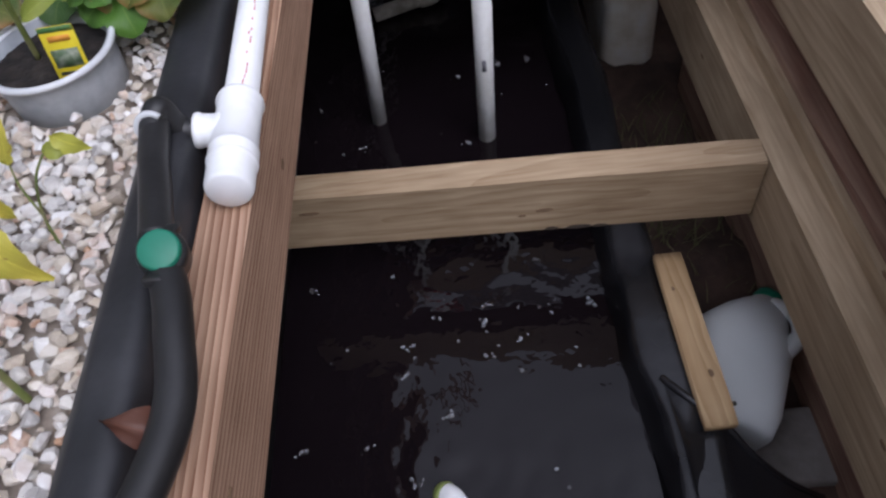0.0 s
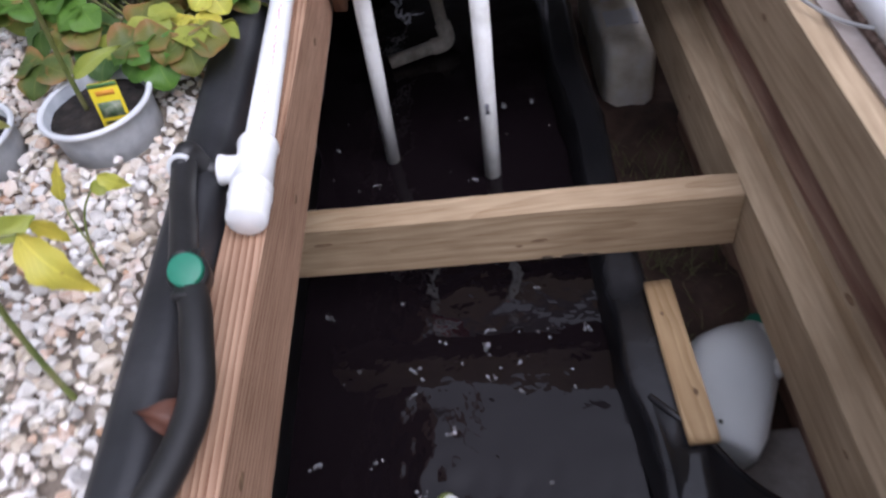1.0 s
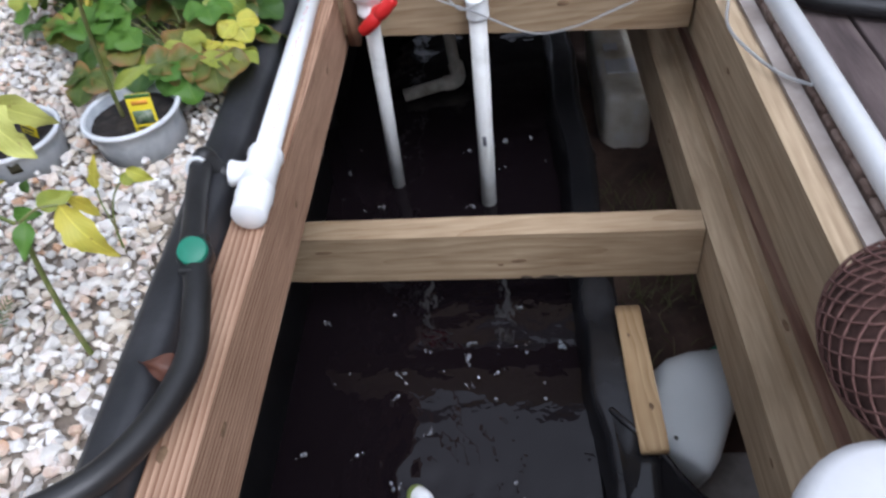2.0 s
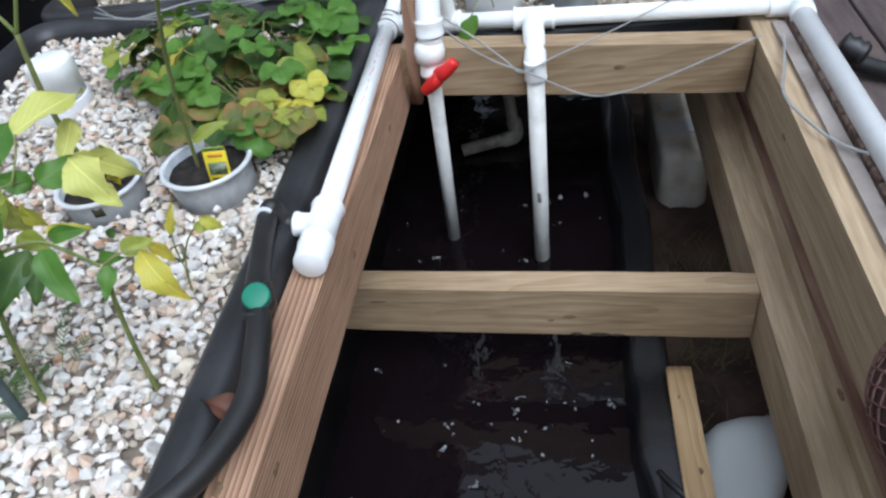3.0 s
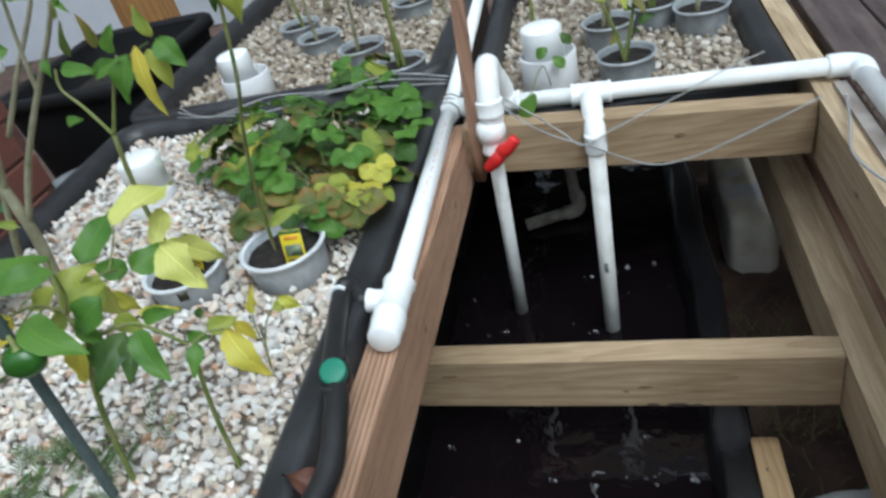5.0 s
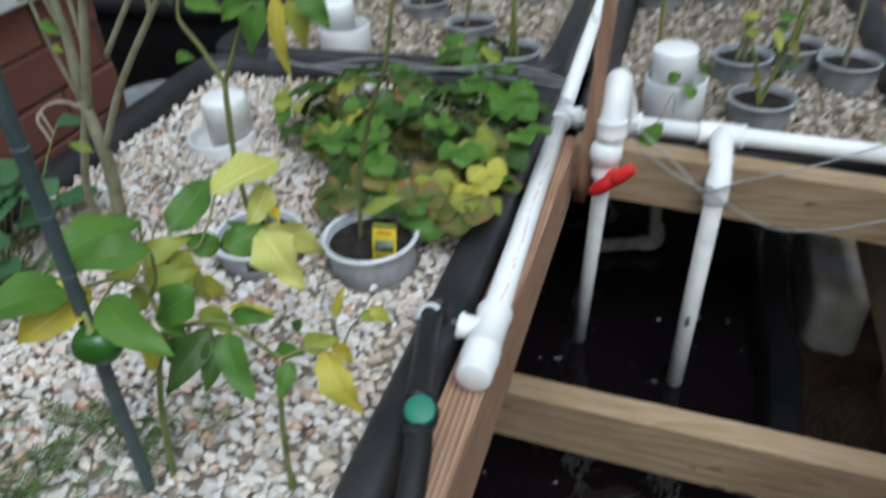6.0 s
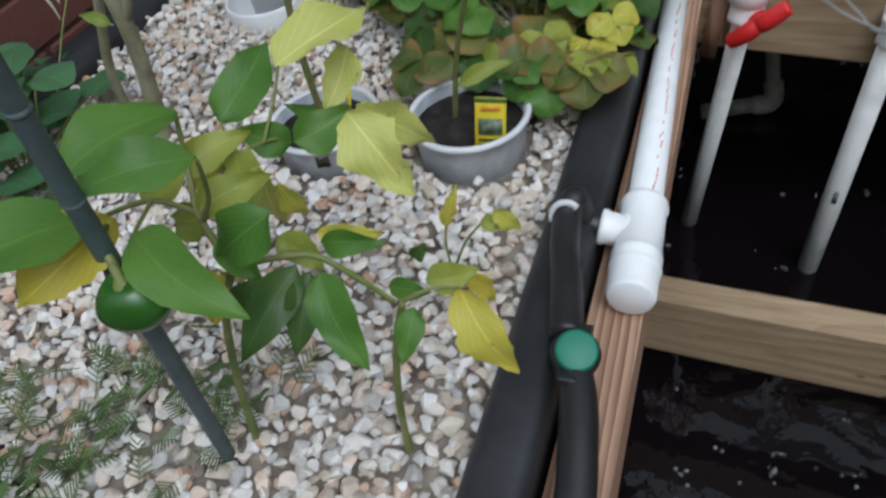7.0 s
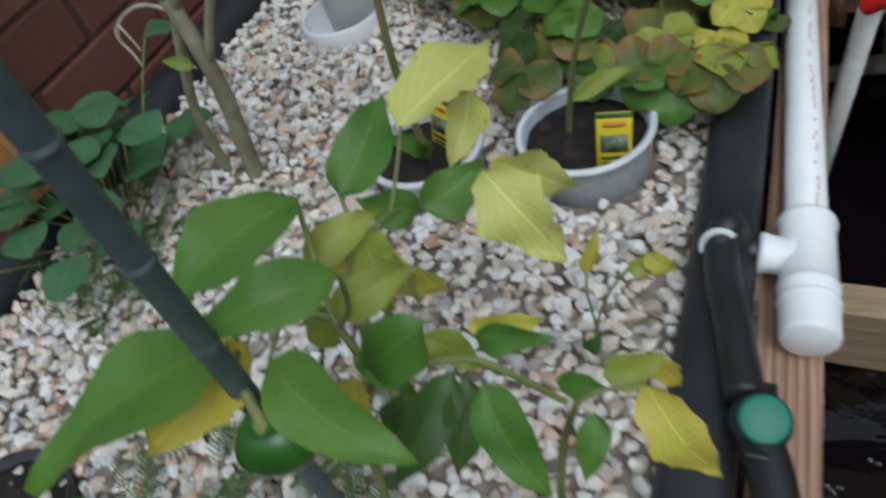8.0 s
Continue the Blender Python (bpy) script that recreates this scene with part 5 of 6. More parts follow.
for p in BOUGHS + [[(-0.357, -0.083, 0.541), (-0.330, -0.083, 0.605), (-0.302, -0.083, 0.690)], [(-0.315, -0.086, 0.549), (-0.283, -0.086, 0.61), (-0.245, -0.086, 0.69)], [(-0.253, -0.080, 0.52), (-0.201, -0.080, 0.578), (-0.140, -0.080, 0.66)]]:
    path = smooth_path(p, 6)
    for _ in range(4):
        q = path[rnd.randrange(len(path) // 3, len(path))]
        a, ln = rnd.uniform(0, 6.28), rnd.uniform(0.014, 0.030)
        tip = q + Vector((math.cos(a) * ln, rnd.uniform(-0.012, 0.008), math.sin(a) * ln * 0.5 - 0.010))
        leaf(shrub, q, tip, ln * rnd.uniform(0.4, 0.6), rnd.choice((M_LEAF_RUST, M_LEAF_YG, M_LEAF, M_LEAF_DARK, M_LEAF)), up=FACE, seed=rnd.randint(0, 99), wave=0.12, rows=6, cols=4)
leaf(shrub, (-0.262, -0.084, 0.566), (-0.322, -0.090, 0.536), 0.016, M_LEAF_Y, up=FACE, sag=0.3)
leaf(shrub, (-0.255, -0.084, 0.570), (-0.292, -0.086, 0.562), 0.020, M_LEAF, up=FACE, sag=0.2)
leaf(shrub, (-0.385, -0.084, 0.362), (-0.410, -0.090, 0.372), 0.014, M_LEAF_YG, up=FACE)

stake = thing("plant_stake", "dark green coated stake leaning over the pepper plant", "stake", (0, 0, 0))
sd = Vector((0.166, -0.06, 0.984)).normalized()
s0 = Vector((-0.1355, -0.384, 0.237))
sb = bmesh.new()
n_s = 40
pts = [s0 + sd * (-0.04 + 0.74 * i / n_s) for i in range(n_s + 1)]
tube(pts, lambda t: 0.0047 + 0.00025 * math.sin(t * 260), sb, 12, curve=False)
part("shaft", sb, M_STAKE, stake)
for i in range(14):
    q = s0 + sd * (0.02 + 0.045 * i)
    part("ridge", lathe([(0, 0.0045), (0.0010, 0.00505), (0.0018, 0.00505), (0.0028, 0.0045)], q, q + sd * 0.003, sides=14), M_STAKE, stake)


# ---- strawberries ----
def trefoil(size, material, seed, spread=1.0):
    """Three toothed leaflets on one stalk end, in one mesh."""
    bm = bmesh.new()
    rnd = random.Random(seed)
    for ang in (-75 * spread, 0, 75 * spread):
        d = Vector((math.sin(radians(ang)), math.cos(radians(ang)), rnd.uniform(-0.35, -0.05)))
        me = blade((0, 0, 0), d * size, size * 0.94, sag=0.14, fold=0.14, shape="toothed", seed=rnd.randint(0, 99), rows=16, cols=6, wave=0.07)
        bm.from_mesh(me)
        bpy.data.meshes.remove(me)
    me = bpy.data.meshes.new("leaf")
    bm.to_mesh(me)
    bm.free()
    for p in me.polygons:
        p.use_smooth = True
    me.materials.append(material)
    return me


TREFOILS = [trefoil(0.034, m, 30 + i, s) for i, (m, s) in enumerate(((M_LEAF_DARK, 1.0), (M_LEAF, 1.05), (M_LEAF_RUST, 0.95), (M_LEAF_YG, 1.0), (M_LEAF, 1.1), (M_LEAF_RUST, 1.0), (M_LEAF_DARK, 1.1), (M_LEAF, 1.15)))]
TREF_Y = trefoil(0.026, M_LEAF_Y, 77)


def strawberry(cx, cy, rx, ry, count, height, seed, label, extra=(), front=()):
    s = thing("strawberry_plant", label, "strawberry", (cx, cy, GRAVEL), group="strawberry plants")
    rnd = random.Random(seed)
    sb = bmesh.new()
    spots = []
    for i in range(count):
        a, q = rnd.uniform(0, 6.283), math.sqrt(rnd.random())
        spots.append((rx * q * math.cos(a), ry * q * math.sin(a), (0.022 + height * rnd.random() * (1.15 - 0.75 * q)), rnd.choice(TREFOILS), rnd.uniform(0.75, 1.25)))
    spots += [(x - cx, y - cy, z, TREF_Y, 1.0) for x, y, z in extra]
    spots += [(x - cx, y - cy, z, TREFOILS[(1, 2, 3, 5)[i % 4]], 1.1) for i, (x, y, z, _) in enumerate(front)]
    for x, y, z, me, k in spots:
        a = math.atan2(y, x)
        tube([(x * 0.25, y * 0.25, 0.0), (x * 0.7, y * 0.7, z * 0.75), (x, y, z)], 0.0011, sb, 5, n=4)
        ob = new("leaf", me)
        ob.parent = s
        ob.matrix_local = Matrix.Translation((x, y, z)) @ Matrix.Rotation(a - math.pi / 2 + rnd.uniform(-0.6, 0.6), 4, "Z") @ Matrix.Rotation(radians(rnd.uniform(-38, 6)), 4, "X") @ Matrix.Rotation(radians(rnd.uniform(-20, 20)), 4, "Y") @ Matrix.Scale(k, 4)
    tagged(part("stalk", sb, M_STEM, s), kind="stuff")
    return s


strawberry(-0.06, 0.12, 0.105, 0.150, 44, 0.095, 1, "bushy strawberry plant with green, rusty and yellow leaves", [(0.034, 0.066, 0.062), (0.018, 0.040, 0.050), (-0.012, 0.03, 0.045), (-0.15, 0.13, 0.09)], [(-0.012, -0.012, 0.050, 0.3), (0.022, -0.004, 0.056, 0.9), (0.030, 0.02, 0.052, 0.2), (-0.13, 0.0, 0.05, 2.6), (0.05, 0.19, 0.05, 0.0), (-0.02, 0.005, 0.062, -0.4)])
strawberry(-0.20, 0.235, 0.12, 0.115, 40, 0.085, 2, "strawberry plant with dark green leaves by the far rim")
strawberry(-0.02, 0.30, 0.055, 0.06, 14, 0.07, 3, "strawberry plant spilling over the black rim")
strawberry(-0.10, 0.47, 0.06, 0.04, 10, 0.06, 6, "strawberry runner rooted by the second bed")

# ---- low clover-like plant and fine ferny seedlings ----
clover = thing("beet_seedlings", "cluster of round blue-green leaves by the outer rim", "leafy plant", (-0.528, -0.155, GRAVEL))
rnd = random.Random(12)
cb = bmesh.new()
for i in range(44):
    x, y, z = rnd.gauss(0, 0.05), rnd.gauss(0, 0.07), rnd.uniform(0.02, 0.10)
    x = max(-0.06, min(0.10, x))
    a = rnd.uniform(0, 6.28)
    tube([(x * 0.4, y * 0.4, -0.002), (x * 0.8, y * 0.8, z * 0.7), (x, y, z)], 0.001, cb, 5, n=3)
    me = blade((x, y, z), (x + 0.043 * math.cos(a), y + 0.043 * math.sin(a), z + rnd.uniform(-0.010, 0.006)), 0.040, shape="toothed", seed=i, fold=0.1, wave=0.03, rows=14)
    me.materials.append(M_CLOVER)
    new("leaf", me).parent = clover
tagged(part("stalk", cb, M_STEM, clover), kind="stuff")


def fern(x, y, seed, count, spread, label):
    f = thing("carrot_seedlings", label, "seedlings", (x, y, GRAVEL), group="ferny seedlings")
    rnd = random.Random(seed)
    bm = bmesh.new()
    for i in range(count):
        a, ln = rnd.uniform(0, 6.28), rnd.uniform(0.02, 0.045)
        ox, oy = rnd.gauss(0, spread), rnd.gauss(0, spread)
        d = Vector((math.cos(a), math.sin(a), rnd.uniform(0.3, 1.3))).normalized()
        o = Vector((ox, oy, 0))
        tube([o, o + d * ln * 0.6, o + d * ln + Vector((0, 0, -0.006))], 0.0004, bm, 4, n=3, caps=False)
        side = d.cross(Vector((0, 0, 1))).normalized()
        for k in range(7):
            p = o + d * ln * (0.3 + 0.1 * k)
            for s in (-1, 1):
                q = p + side * s * (0.010 - 0.0009 * k) + d * 0.005
                tube([p, q], 0.0005, bm, 3, curve=False, caps=False)
    tagged(part("frond", bm, M_FERN, f), kind="stuff")
    return f


M_FERN = mat("ferny_green", ((0.06, 0.13, 0.03), (0.12, 0.20, 0.06)), 40, 0.7, 0.1, 120)
fern(-0.225, -0.38, 1, 30, 0.034, "fine ferny green seedlings in the pebbles by the stake")
fern(-0.150, -0.350, 2, 20, 0.026, "feathery seedlings round the pepper stem")
fern(-0.290, -0.435, 3, 42, 0.034, "ferny seedlings in a dark damp patch")
fern(-0.470, -0.215, 4, 60, 0.035, "ferny seedlings near the outer rim")
sp = bmesh.new()
bmesh.ops.create_grid(sp, x_segments=30, y_segments=30, size=1)
for v in sp.verts:
    d = math.hypot(v.co.x, v.co.y)
    x, y = v.co.x * 0.100, v.co.y * 0.068
    v.co = Vector((-0.338 + x, -0.476 + y, GRAVEL + 0.020 - 0.030 * d ** 1.6 + 0.007 * noise.noise(Vector((x, y, 2)) * 45) + 0.002 * noise.noise(Vector((x, y, 5)) * 190)))
tagged(part("compost", sp, M_SOIL), "dark damp compost spilled over the pebbles", "compost", kind="stuff")
blk = thing("sunken_pot", "black pot of soil sunk in the pebbles at the bed edge", "plant pot", (-0.40, -0.44, GRAVEL - 0.025))
part("cup", lathe([(0, 0.05), (0.034, 0.056), (0.036, 0.054), (0.02, 0.05), (0.02, 0)], (0, 0, 0), (0, 0, 1)), M_BLACK, blk)
part("soil", lathe([(0.020, 0.051), (0.027, 0.050), (0.029, 0.03), (0.030, 0.0)], (0, 0, 0), (0, 0, 1)), M_SOIL, blk)

# ---- growth in the far beds ----
def far_stem(x, y, z, seed, top, material, n_leaf=6):
    p = thing("tomato_plant", "bare thin tomato stem with a few curled leaves", "tomato plant", (x, y, z), group="tomato stems in the far beds")
    rnd = random.Random(seed)
    for k in range(rnd.choice((1, 2, 2))):
        dx, dy = rnd.uniform(-0.05, 0.05), rnd.uniform(-0.04, 0.04)
        part("stem", tube([(rnd.uniform(-0.012, 0.012), 0, 0), (dx * 0.3, dy * 0.4, top * 0.4), (dx, dy, top)], 0.0046, sides=8, r_end=0.0022, n=5), material, p)
    for k in range(n_leaf):
        h = rnd.uniform(0.35, 1.0) * top
        a = rnd.uniform(0, 6.28)
        b = Vector((rnd.uniform(-0.03, 0.03), rnd.uniform(-0.03, 0.03), h))
        leaf(p, b, b + Vector((0.03 * math.cos(a), 0.03 * math.sin(a), rnd.uniform(-0.03, 0.01))), 0.018, rnd.choice((M_LEAF, M_LEAF_RUST, M_LEAF_YG, M_LEAF_DARK)), seed=k, up=FACE)
    return p


for i, (x, y, z) in enumerate(((-0.050, 0.562, 0.23), (-0.163, 0.692, 0.23), (-0.296, 0.812, 0.23), (-0.385, 0.93, 0.23), (-0.10, 0.95, 0.23), (-0.25, 1.12, 0.23), (0.366, 0.560, 0.19), (0.340, 0.736, 0.19), (0.512, 0.733, 0.19), (0.430, 0.80, 0.19), (0.180, 1.11, 0.19), (0.295, 1.155, 0.19), (-0.02, 1.15, 0.24), (0.46, 1.15, 0.20), (-0.42, 1.25, 0.24), (0.20, 0.80, 0.20), (0.50, 1.00, 0.20), (0.33, 1.25, 0.20), (-0.15, 1.30, 0.24), (-0.33, 1.02, 0.24), (0.42, 0.98, 0.20), (0.24, 1.32, 0.20), (-0.47, 1.10, 0.24), (0.52, 1.33, 0.20))):
    far_stem(x, y - (0.045 if x > 0.1 else 0.0), z, i, 0.16 if i == 6 else 0.42, M_BARK if i % 3 else M_STEM, 5 if i < 6 else 11)
vine = thing("bean_vine", "thin vine with heart-shaped leaves climbing by the valve", "vine", (0, 0, 0))
stems(vine, [([(0.235, 0.46, 0.20), (0.232, 0.40, 0.262), (0.218, 0.33, 0.255), (0.205, 0.318, 0.238)], 0.0012, 0.0009), ([(0.125, 0.29, 0.40), (0.10, 0.285, 0.455), (0.085, 0.29, 0.468)], 0.0012, 0.0009)])
leaves(vine, [
    ((0.222, 0.322, 0.250), (0.196, 0.312, 0.218), 0.026, M_LEAF, dict(up=FACE, shape="round")),
    ((0.246, 0.46, 0.250), (0.262, 0.452, 0.232), 0.020, M_LEAF, dict(up=FACE, shape="round")),
    ((0.238, 0.45, 0.272), (0.222, 0.442, 0.258), 0.018, M_LEAF, dict(up=FACE, shape="round")),
    ((0.262, 0.47, 0.285), (0.278, 0.462, 0.268), 0.018, M_LEAF_DARK, dict(up=FACE, shape="round")),
    ((0.092, 0.29, 0.466), (0.056, 0.286, 0.458), 0.024, M_LEAF, dict(up=FACE, shape="round")),
    ((0.128, 0.29, 0.462), (0.162, 0.284, 0.446), 0.026, M_LEAF_DARK, dict(up=FACE, shape="round")),
])
post = part("trellis_post", beam((0.1085, 0.279, 0.137), (0.172, 0.279, 0.88), 0.018, 0.018, 0.0015), M_POST)
tagged(post, "thin brown wooden stick rising from the rail corner", "post")

# ---- tubing and wire ----
def cord(pts, r, material, label, name="air_tube"):
    return tagged(part(name, tube(pts, r, sides=8, n=8), material), label, "tube", group="loose tubes")


cord([(0.165, 0.277, 0.272), (0.20, 0.262, 0.240), (0.248, 0.262, 0.204), (0.298, 0.250, 0.186), (0.38, 0.262, 0.136), (0.44, 0.262, 0.138), (0.497, 0.262, 0.158), (0.56, 0.268, 0.180), (0.623, 0.280, 0.200)], 0.0014, M_CLEAR, "thin milky air tube slung across the far bar")
cord([(0.17, 0.30, 0.265), (0.219, 0.272, 0.241), (0.262, 0.262, 0.206), (0.289, 0.250, 0.188), (0.334, 0.262, 0.203), (0.42, 0.272, 0.232), (0.496, 0.300, 0.253), (0.56, 0.36, 0.245)], 0.0013, M_CLEAR, "second milky air tube looped behind the drop pipe")
cord([(0.648, 0.262, 0.206), (0.632, 0.184, 0.2035), (0.616, 0.12, 0.205), (0.621, 0.07, 0.206), (0.645, 0.008, 0.205), (0.668, -0.03, 0.212)], 0.0020, M_CLEAR, "clear tube drooping along the grey rail")
for k, dz in enumerate((0.0, 0.006, 0.011)):
    cord([(-0.46, 0.42 + 0.01 * k, 0.268 + dz), (-0.36, 0.39 - 0.012 * k, 0.270 + dz), (-0.25, 0.365 + 0.02 * k, 0.274 + dz), (-0.12, 0.385 - 0.01 * k, 0.282 + dz), (-0.02, 0.375 + 0.012 * k, 0.280 + dz), (0.075, 0.378 + 0.01 * k, 0.268 + dz * 0.3)], 0.0014, M_CLEAR, "thin grey irrigation tubing along the far rim")
for y in (0.352, 0.371, 0.388):
    ring = [on_rail(y) + Vector((math.cos(a) * (RS + 0.0022), 0, math.sin(a) * (RS + 0.0022))) for a in (2 * math.pi * k / 20 for k in range(21))]
    tagged(part("wire_tie", tube(ring, 0.0008, sides=6, curve=False, caps=False), M_STEELWIRE), "dark wire tie wound round the pipe tee", "wire", group="wire ties")

# ---- beside and in the pond ----
slat = part("pine_offcut", beam((0.4935, -0.266, -0.135), (0.4935, -0.036, -0.141), 0.034, 0.012, 0.0015), M_SLAT)
tagged(slat, "pale pine slat lying on the pond edge", "offcut")
knot("pine_offcut", 0.499, -0.205, -0.1362, 0.0028, 0.0050, 0.0006)
knot("pine_offcut", 0.487, -0.090, -0.1392, 0.0020, 0.0034, 0.0006)


def rounded_block(cx, cy, cz, sx, sy, sz, bev, seg=5):
    bm = box(cx - sx / 2, cx + sx / 2, cy - sy / 2, cy + sy / 2, cz - sz / 2, cz + sz / 2, bev, seg=seg)
    return bm


jug = thing("milk_jug", "translucent white plastic milk jug with a green cap, lying down", "plastic jug", (0.570, -0.133, -0.262))
jb = bmesh.new()
sec = [(-0.100, 0.044), (-0.096, 0.056), (-0.07, 0.061), (0.02, 0.061), (0.045, 0.056), (0.070, 0.043), (0.088, 0.030), (0.096, 0.022), (0.102, 0.020)]
rings = []
for y, h in sec:
    ring = []
    for k in range(40):
        a = 2 * math.pi * k / 40
        p = 4.0 if y < 0.03 else 2.6
        cs, sn = math.cos(a), math.sin(a)
        q = (abs(cs) ** p + abs(sn) ** p) ** (-1 / p)
        dent = 1 - 0.05 * math.exp(-((y - 0.0) / 0.03) ** 2) * (0.5 + 0.5 * math.cos(3 * a))
        lean = 0.024 * max(0, (y - 0.03) / 0.07) ** 1.3
        ring.append(jb.verts.new((q * cs * h * dent + lean, y, q * sn * h * dent)))
    rings.append(ring)
for a, b in zip(rings, rings[1:]):
    for k in range(40):
        jb.faces.new((a[k], a[(k + 1) % 40], b[(k + 1) % 40], b[k]))
jb.faces.new(rings[0][::-1])
jb.faces.new(rings[-1])
body = part("body", jb, M_JUG, jug)
part("handle", tube([(0.045, 0.015, 0.045), (0.058, 0.045, 0.050), (0.050, 0.075, 0.040), (0.028, 0.090, 0.020)], 0.011, sides=14), M_JUG, jug)
part("cap", lathe([(0, 0.0195), (0.002, 0.0205), (0.014, 0.0200), (0.016, 0.0185), (0.0165, 0.0)], (0.025, 0.099, 0), (0.034, 0.118, 0), sides=36), M_GREEN_CAP, jug, "green screw cap")
for k in range(2):
    part("vent_hole", lathe([(0, 0.003), (0.0006, 0.003)], (-0.03 + 0.022 * k, -0.085, 0.0655), (-0.03 + 0.022 * k, -0.085, 0.07), sides=12), M_TAG_BAR, jug, "small punched dark hole")
jug.rotation_euler = (radians(4), radians(12), radians(-26))
tagged(part("flat_stone", rounded_block(0.600, -0.235, -0.318, 0.13, 0.10, 0.03, 0.008), mat("brown_slab", ((0.20, 0.18, 0.165), (0.34, 0.31, 0.29)), 14, 0.9, 0.5, 90)), "flat grey-brown paving piece under the jug", "paving slab")
fbm = rounded_block(0.588, 0.725, -0.275, 0.100, 0.36, 0.17, 0.03)
for v in fbm.verts:
    v.co += Vector((0.006 * noise.noise(v.co * 14), 0.008 * noise.noise(v.co * 12 + Vector((4, 0, 0))), 0.006 * noise.noise(v.co * 16)))
foam = part("plastic_container", fbm, M_FOAM)
tagged(foam, "dirty cream plastic container with torn white labels", "container")
for k, (y, w, d) in enumerate(((0.850, 0.060, 0.03), (0.715, 0.030, 0.025), (0.625, 0.062, 0.050), (0.825, 0.065, 0.006))):
    part("label_patch", box(0.560 - 0.004 * k, 0.560 - 0.004 * k + w, y, y + d, -0.196, -0.187, 0.001), M_WHITE_PAINT if k < 3 else M_TAG_BAR, foam, "torn white paper patch" if k < 3 else "dark tape line")
sunk = thing("return_pipe", "slimy grey PVC elbow that ends at the water", "pipe", (0, 0, 0))
part("pipe", tube([(0.200, 0.92, -0.02), (0.212, 0.80, -0.070), (0.226, 0.69, -0.135), (0.233, 0.665, -0.165)], 0.0125, sides=16), M_PVC_GREY, sunk)
part("elbow", tube([(0.231, 0.672, -0.158), (0.236, 0.655, -0.178), (0.228, 0.645, -0.186), (0.205, 0.640, -0.188)], 0.0165, sides=16), M_PVC_GREY, sunk)
part("outlet", tube([(0.208, 0.640, -0.187), (0.118, 0.614, -0.192)], 0.0135, sides=16, curve=False), M_PVC_GREY, sunk)
spout = thing("return_spout", "white PVC spout with green algae at the water", "pipe", (0, 0, 0))
part("spout", tube([(0.215, -0.36, -0.215), (0.215, -0.335, -0.182), (0.205, -0.305, -0.176), (0.190, -0.29, -0.186)], 0.0125, sides=16), M_PVC, spout)
part("algae", lathe([(0, 0.0128), (0.004, 0.0145), (0.009, 0.0135), (0.012, 0.010)], (0.196, -0.296, -0.181), (0.186, -0.287, -0.190), sides=16), M_STEM, spout, "ring of green algae")

# grass by the jug
gb = bmesh.new()
rnd = random.Random(21)
for i in range(520):
    x, y = rnd.uniform(0.50, 0.80), rnd.uniform(-0.02, 0.42)
    a, ln = rnd.uniform(0, 6.28), rnd.uniform(0.02, 0.07)
    o = Vector((x, y, -0.335))
    tip = o + Vector((math.cos(a) * ln * 0.8, math.sin(a) * ln * 0.8, ln * rnd.uniform(0.4, 1.0)))
    s = Vector((-math.sin(a), math.cos(a), 0)) * 0.0012
    f = [gb.verts.new(o - s), gb.verts.new(o + s), gb.verts.new(o.lerp(tip, 0.6) + s * 0.7 + Vector((0, 0, 0.008))), gb.verts.new(tip), gb.verts.new(o.lerp(tip, 0.6) - s * 0.7 + Vector((0, 0, 0.008)))]
    gb.faces.new(f)
tagged(part("grass", gb, M_GRASS), "sparse dry grass blades on the damp soil", "grass", kind="stuff")

# ---- on the right-hand rail ----
net = thing("net_bag", "brown plastic netting bag of dark mulch on the rail", "net bag", (0.632, -0.402, 0.20))
def bag_point(u, v):
    a, h = 2 * math.pi * u, v
    r = 0.086 * math.sin(math.pi * (0.12 + 0.80 * h)) ** 0.6
    return Vector((r * math.cos(a) * 0.95, r * math.sin(a) * 1.1, 0.105 * h + 0.004))
fbm = bmesh.new()
rows = [[fbm.verts.new(bag_point(u / 30, v / 12) * 0.97) for u in range(30)] for v in range(13)]
for a, b in zip(rows, rows[1:]):
    for k in range(30):
        fbm.faces.new((a[k], a[(k + 1) % 30], b[(k + 1) % 30], b[k]))
fbm.faces.new(rows[0][::-1])
fbm.faces.new(rows[-1])
part("mulch", fbm, M_NETFILL, net, "dark red-brown mulch")
nb = bmesh.new()
for k in range(34):
    for s in (-1, 1):
        tube([bag_point(k / 34 + s * v / 12 * 0.22, v / 12) for v in range(13)], 0.0011, nb, 4, curve=False, caps=False)
part("netting", nb, M_NET, net, "brown diamond-mesh plastic netting")
pump = thing("filter_bucket", "white plastic filter bucket with a grey perforated lid", "bucket", (0.566, -0.532, 0.20))
part("bucket", lathe([(0, 0.062), (0.01, 0.068), (0.03, 0.072), (0.045, 0.070), (0.052, 0.060), (0.053, 0.0)], (0, 0, 0), (0, 0, 1), sides=40), M_WHITE_PAINT, pump)
part("spout_pipe", tube([(0.015, 0.045, 0.045), (0.045, 0.085, 0.060), (0.085, 0.13, 0.064)], 0.014, sides=16), M_PVC, pump)
part("lid", lathe([(0.052, 0.040), (0.060, 0.042), (0.066, 0.036), (0.067, 0.0)], (0.035, 0.02, 0), (0.035, 0.02, 1), sides=30), M_POT, pump, "grey lid")
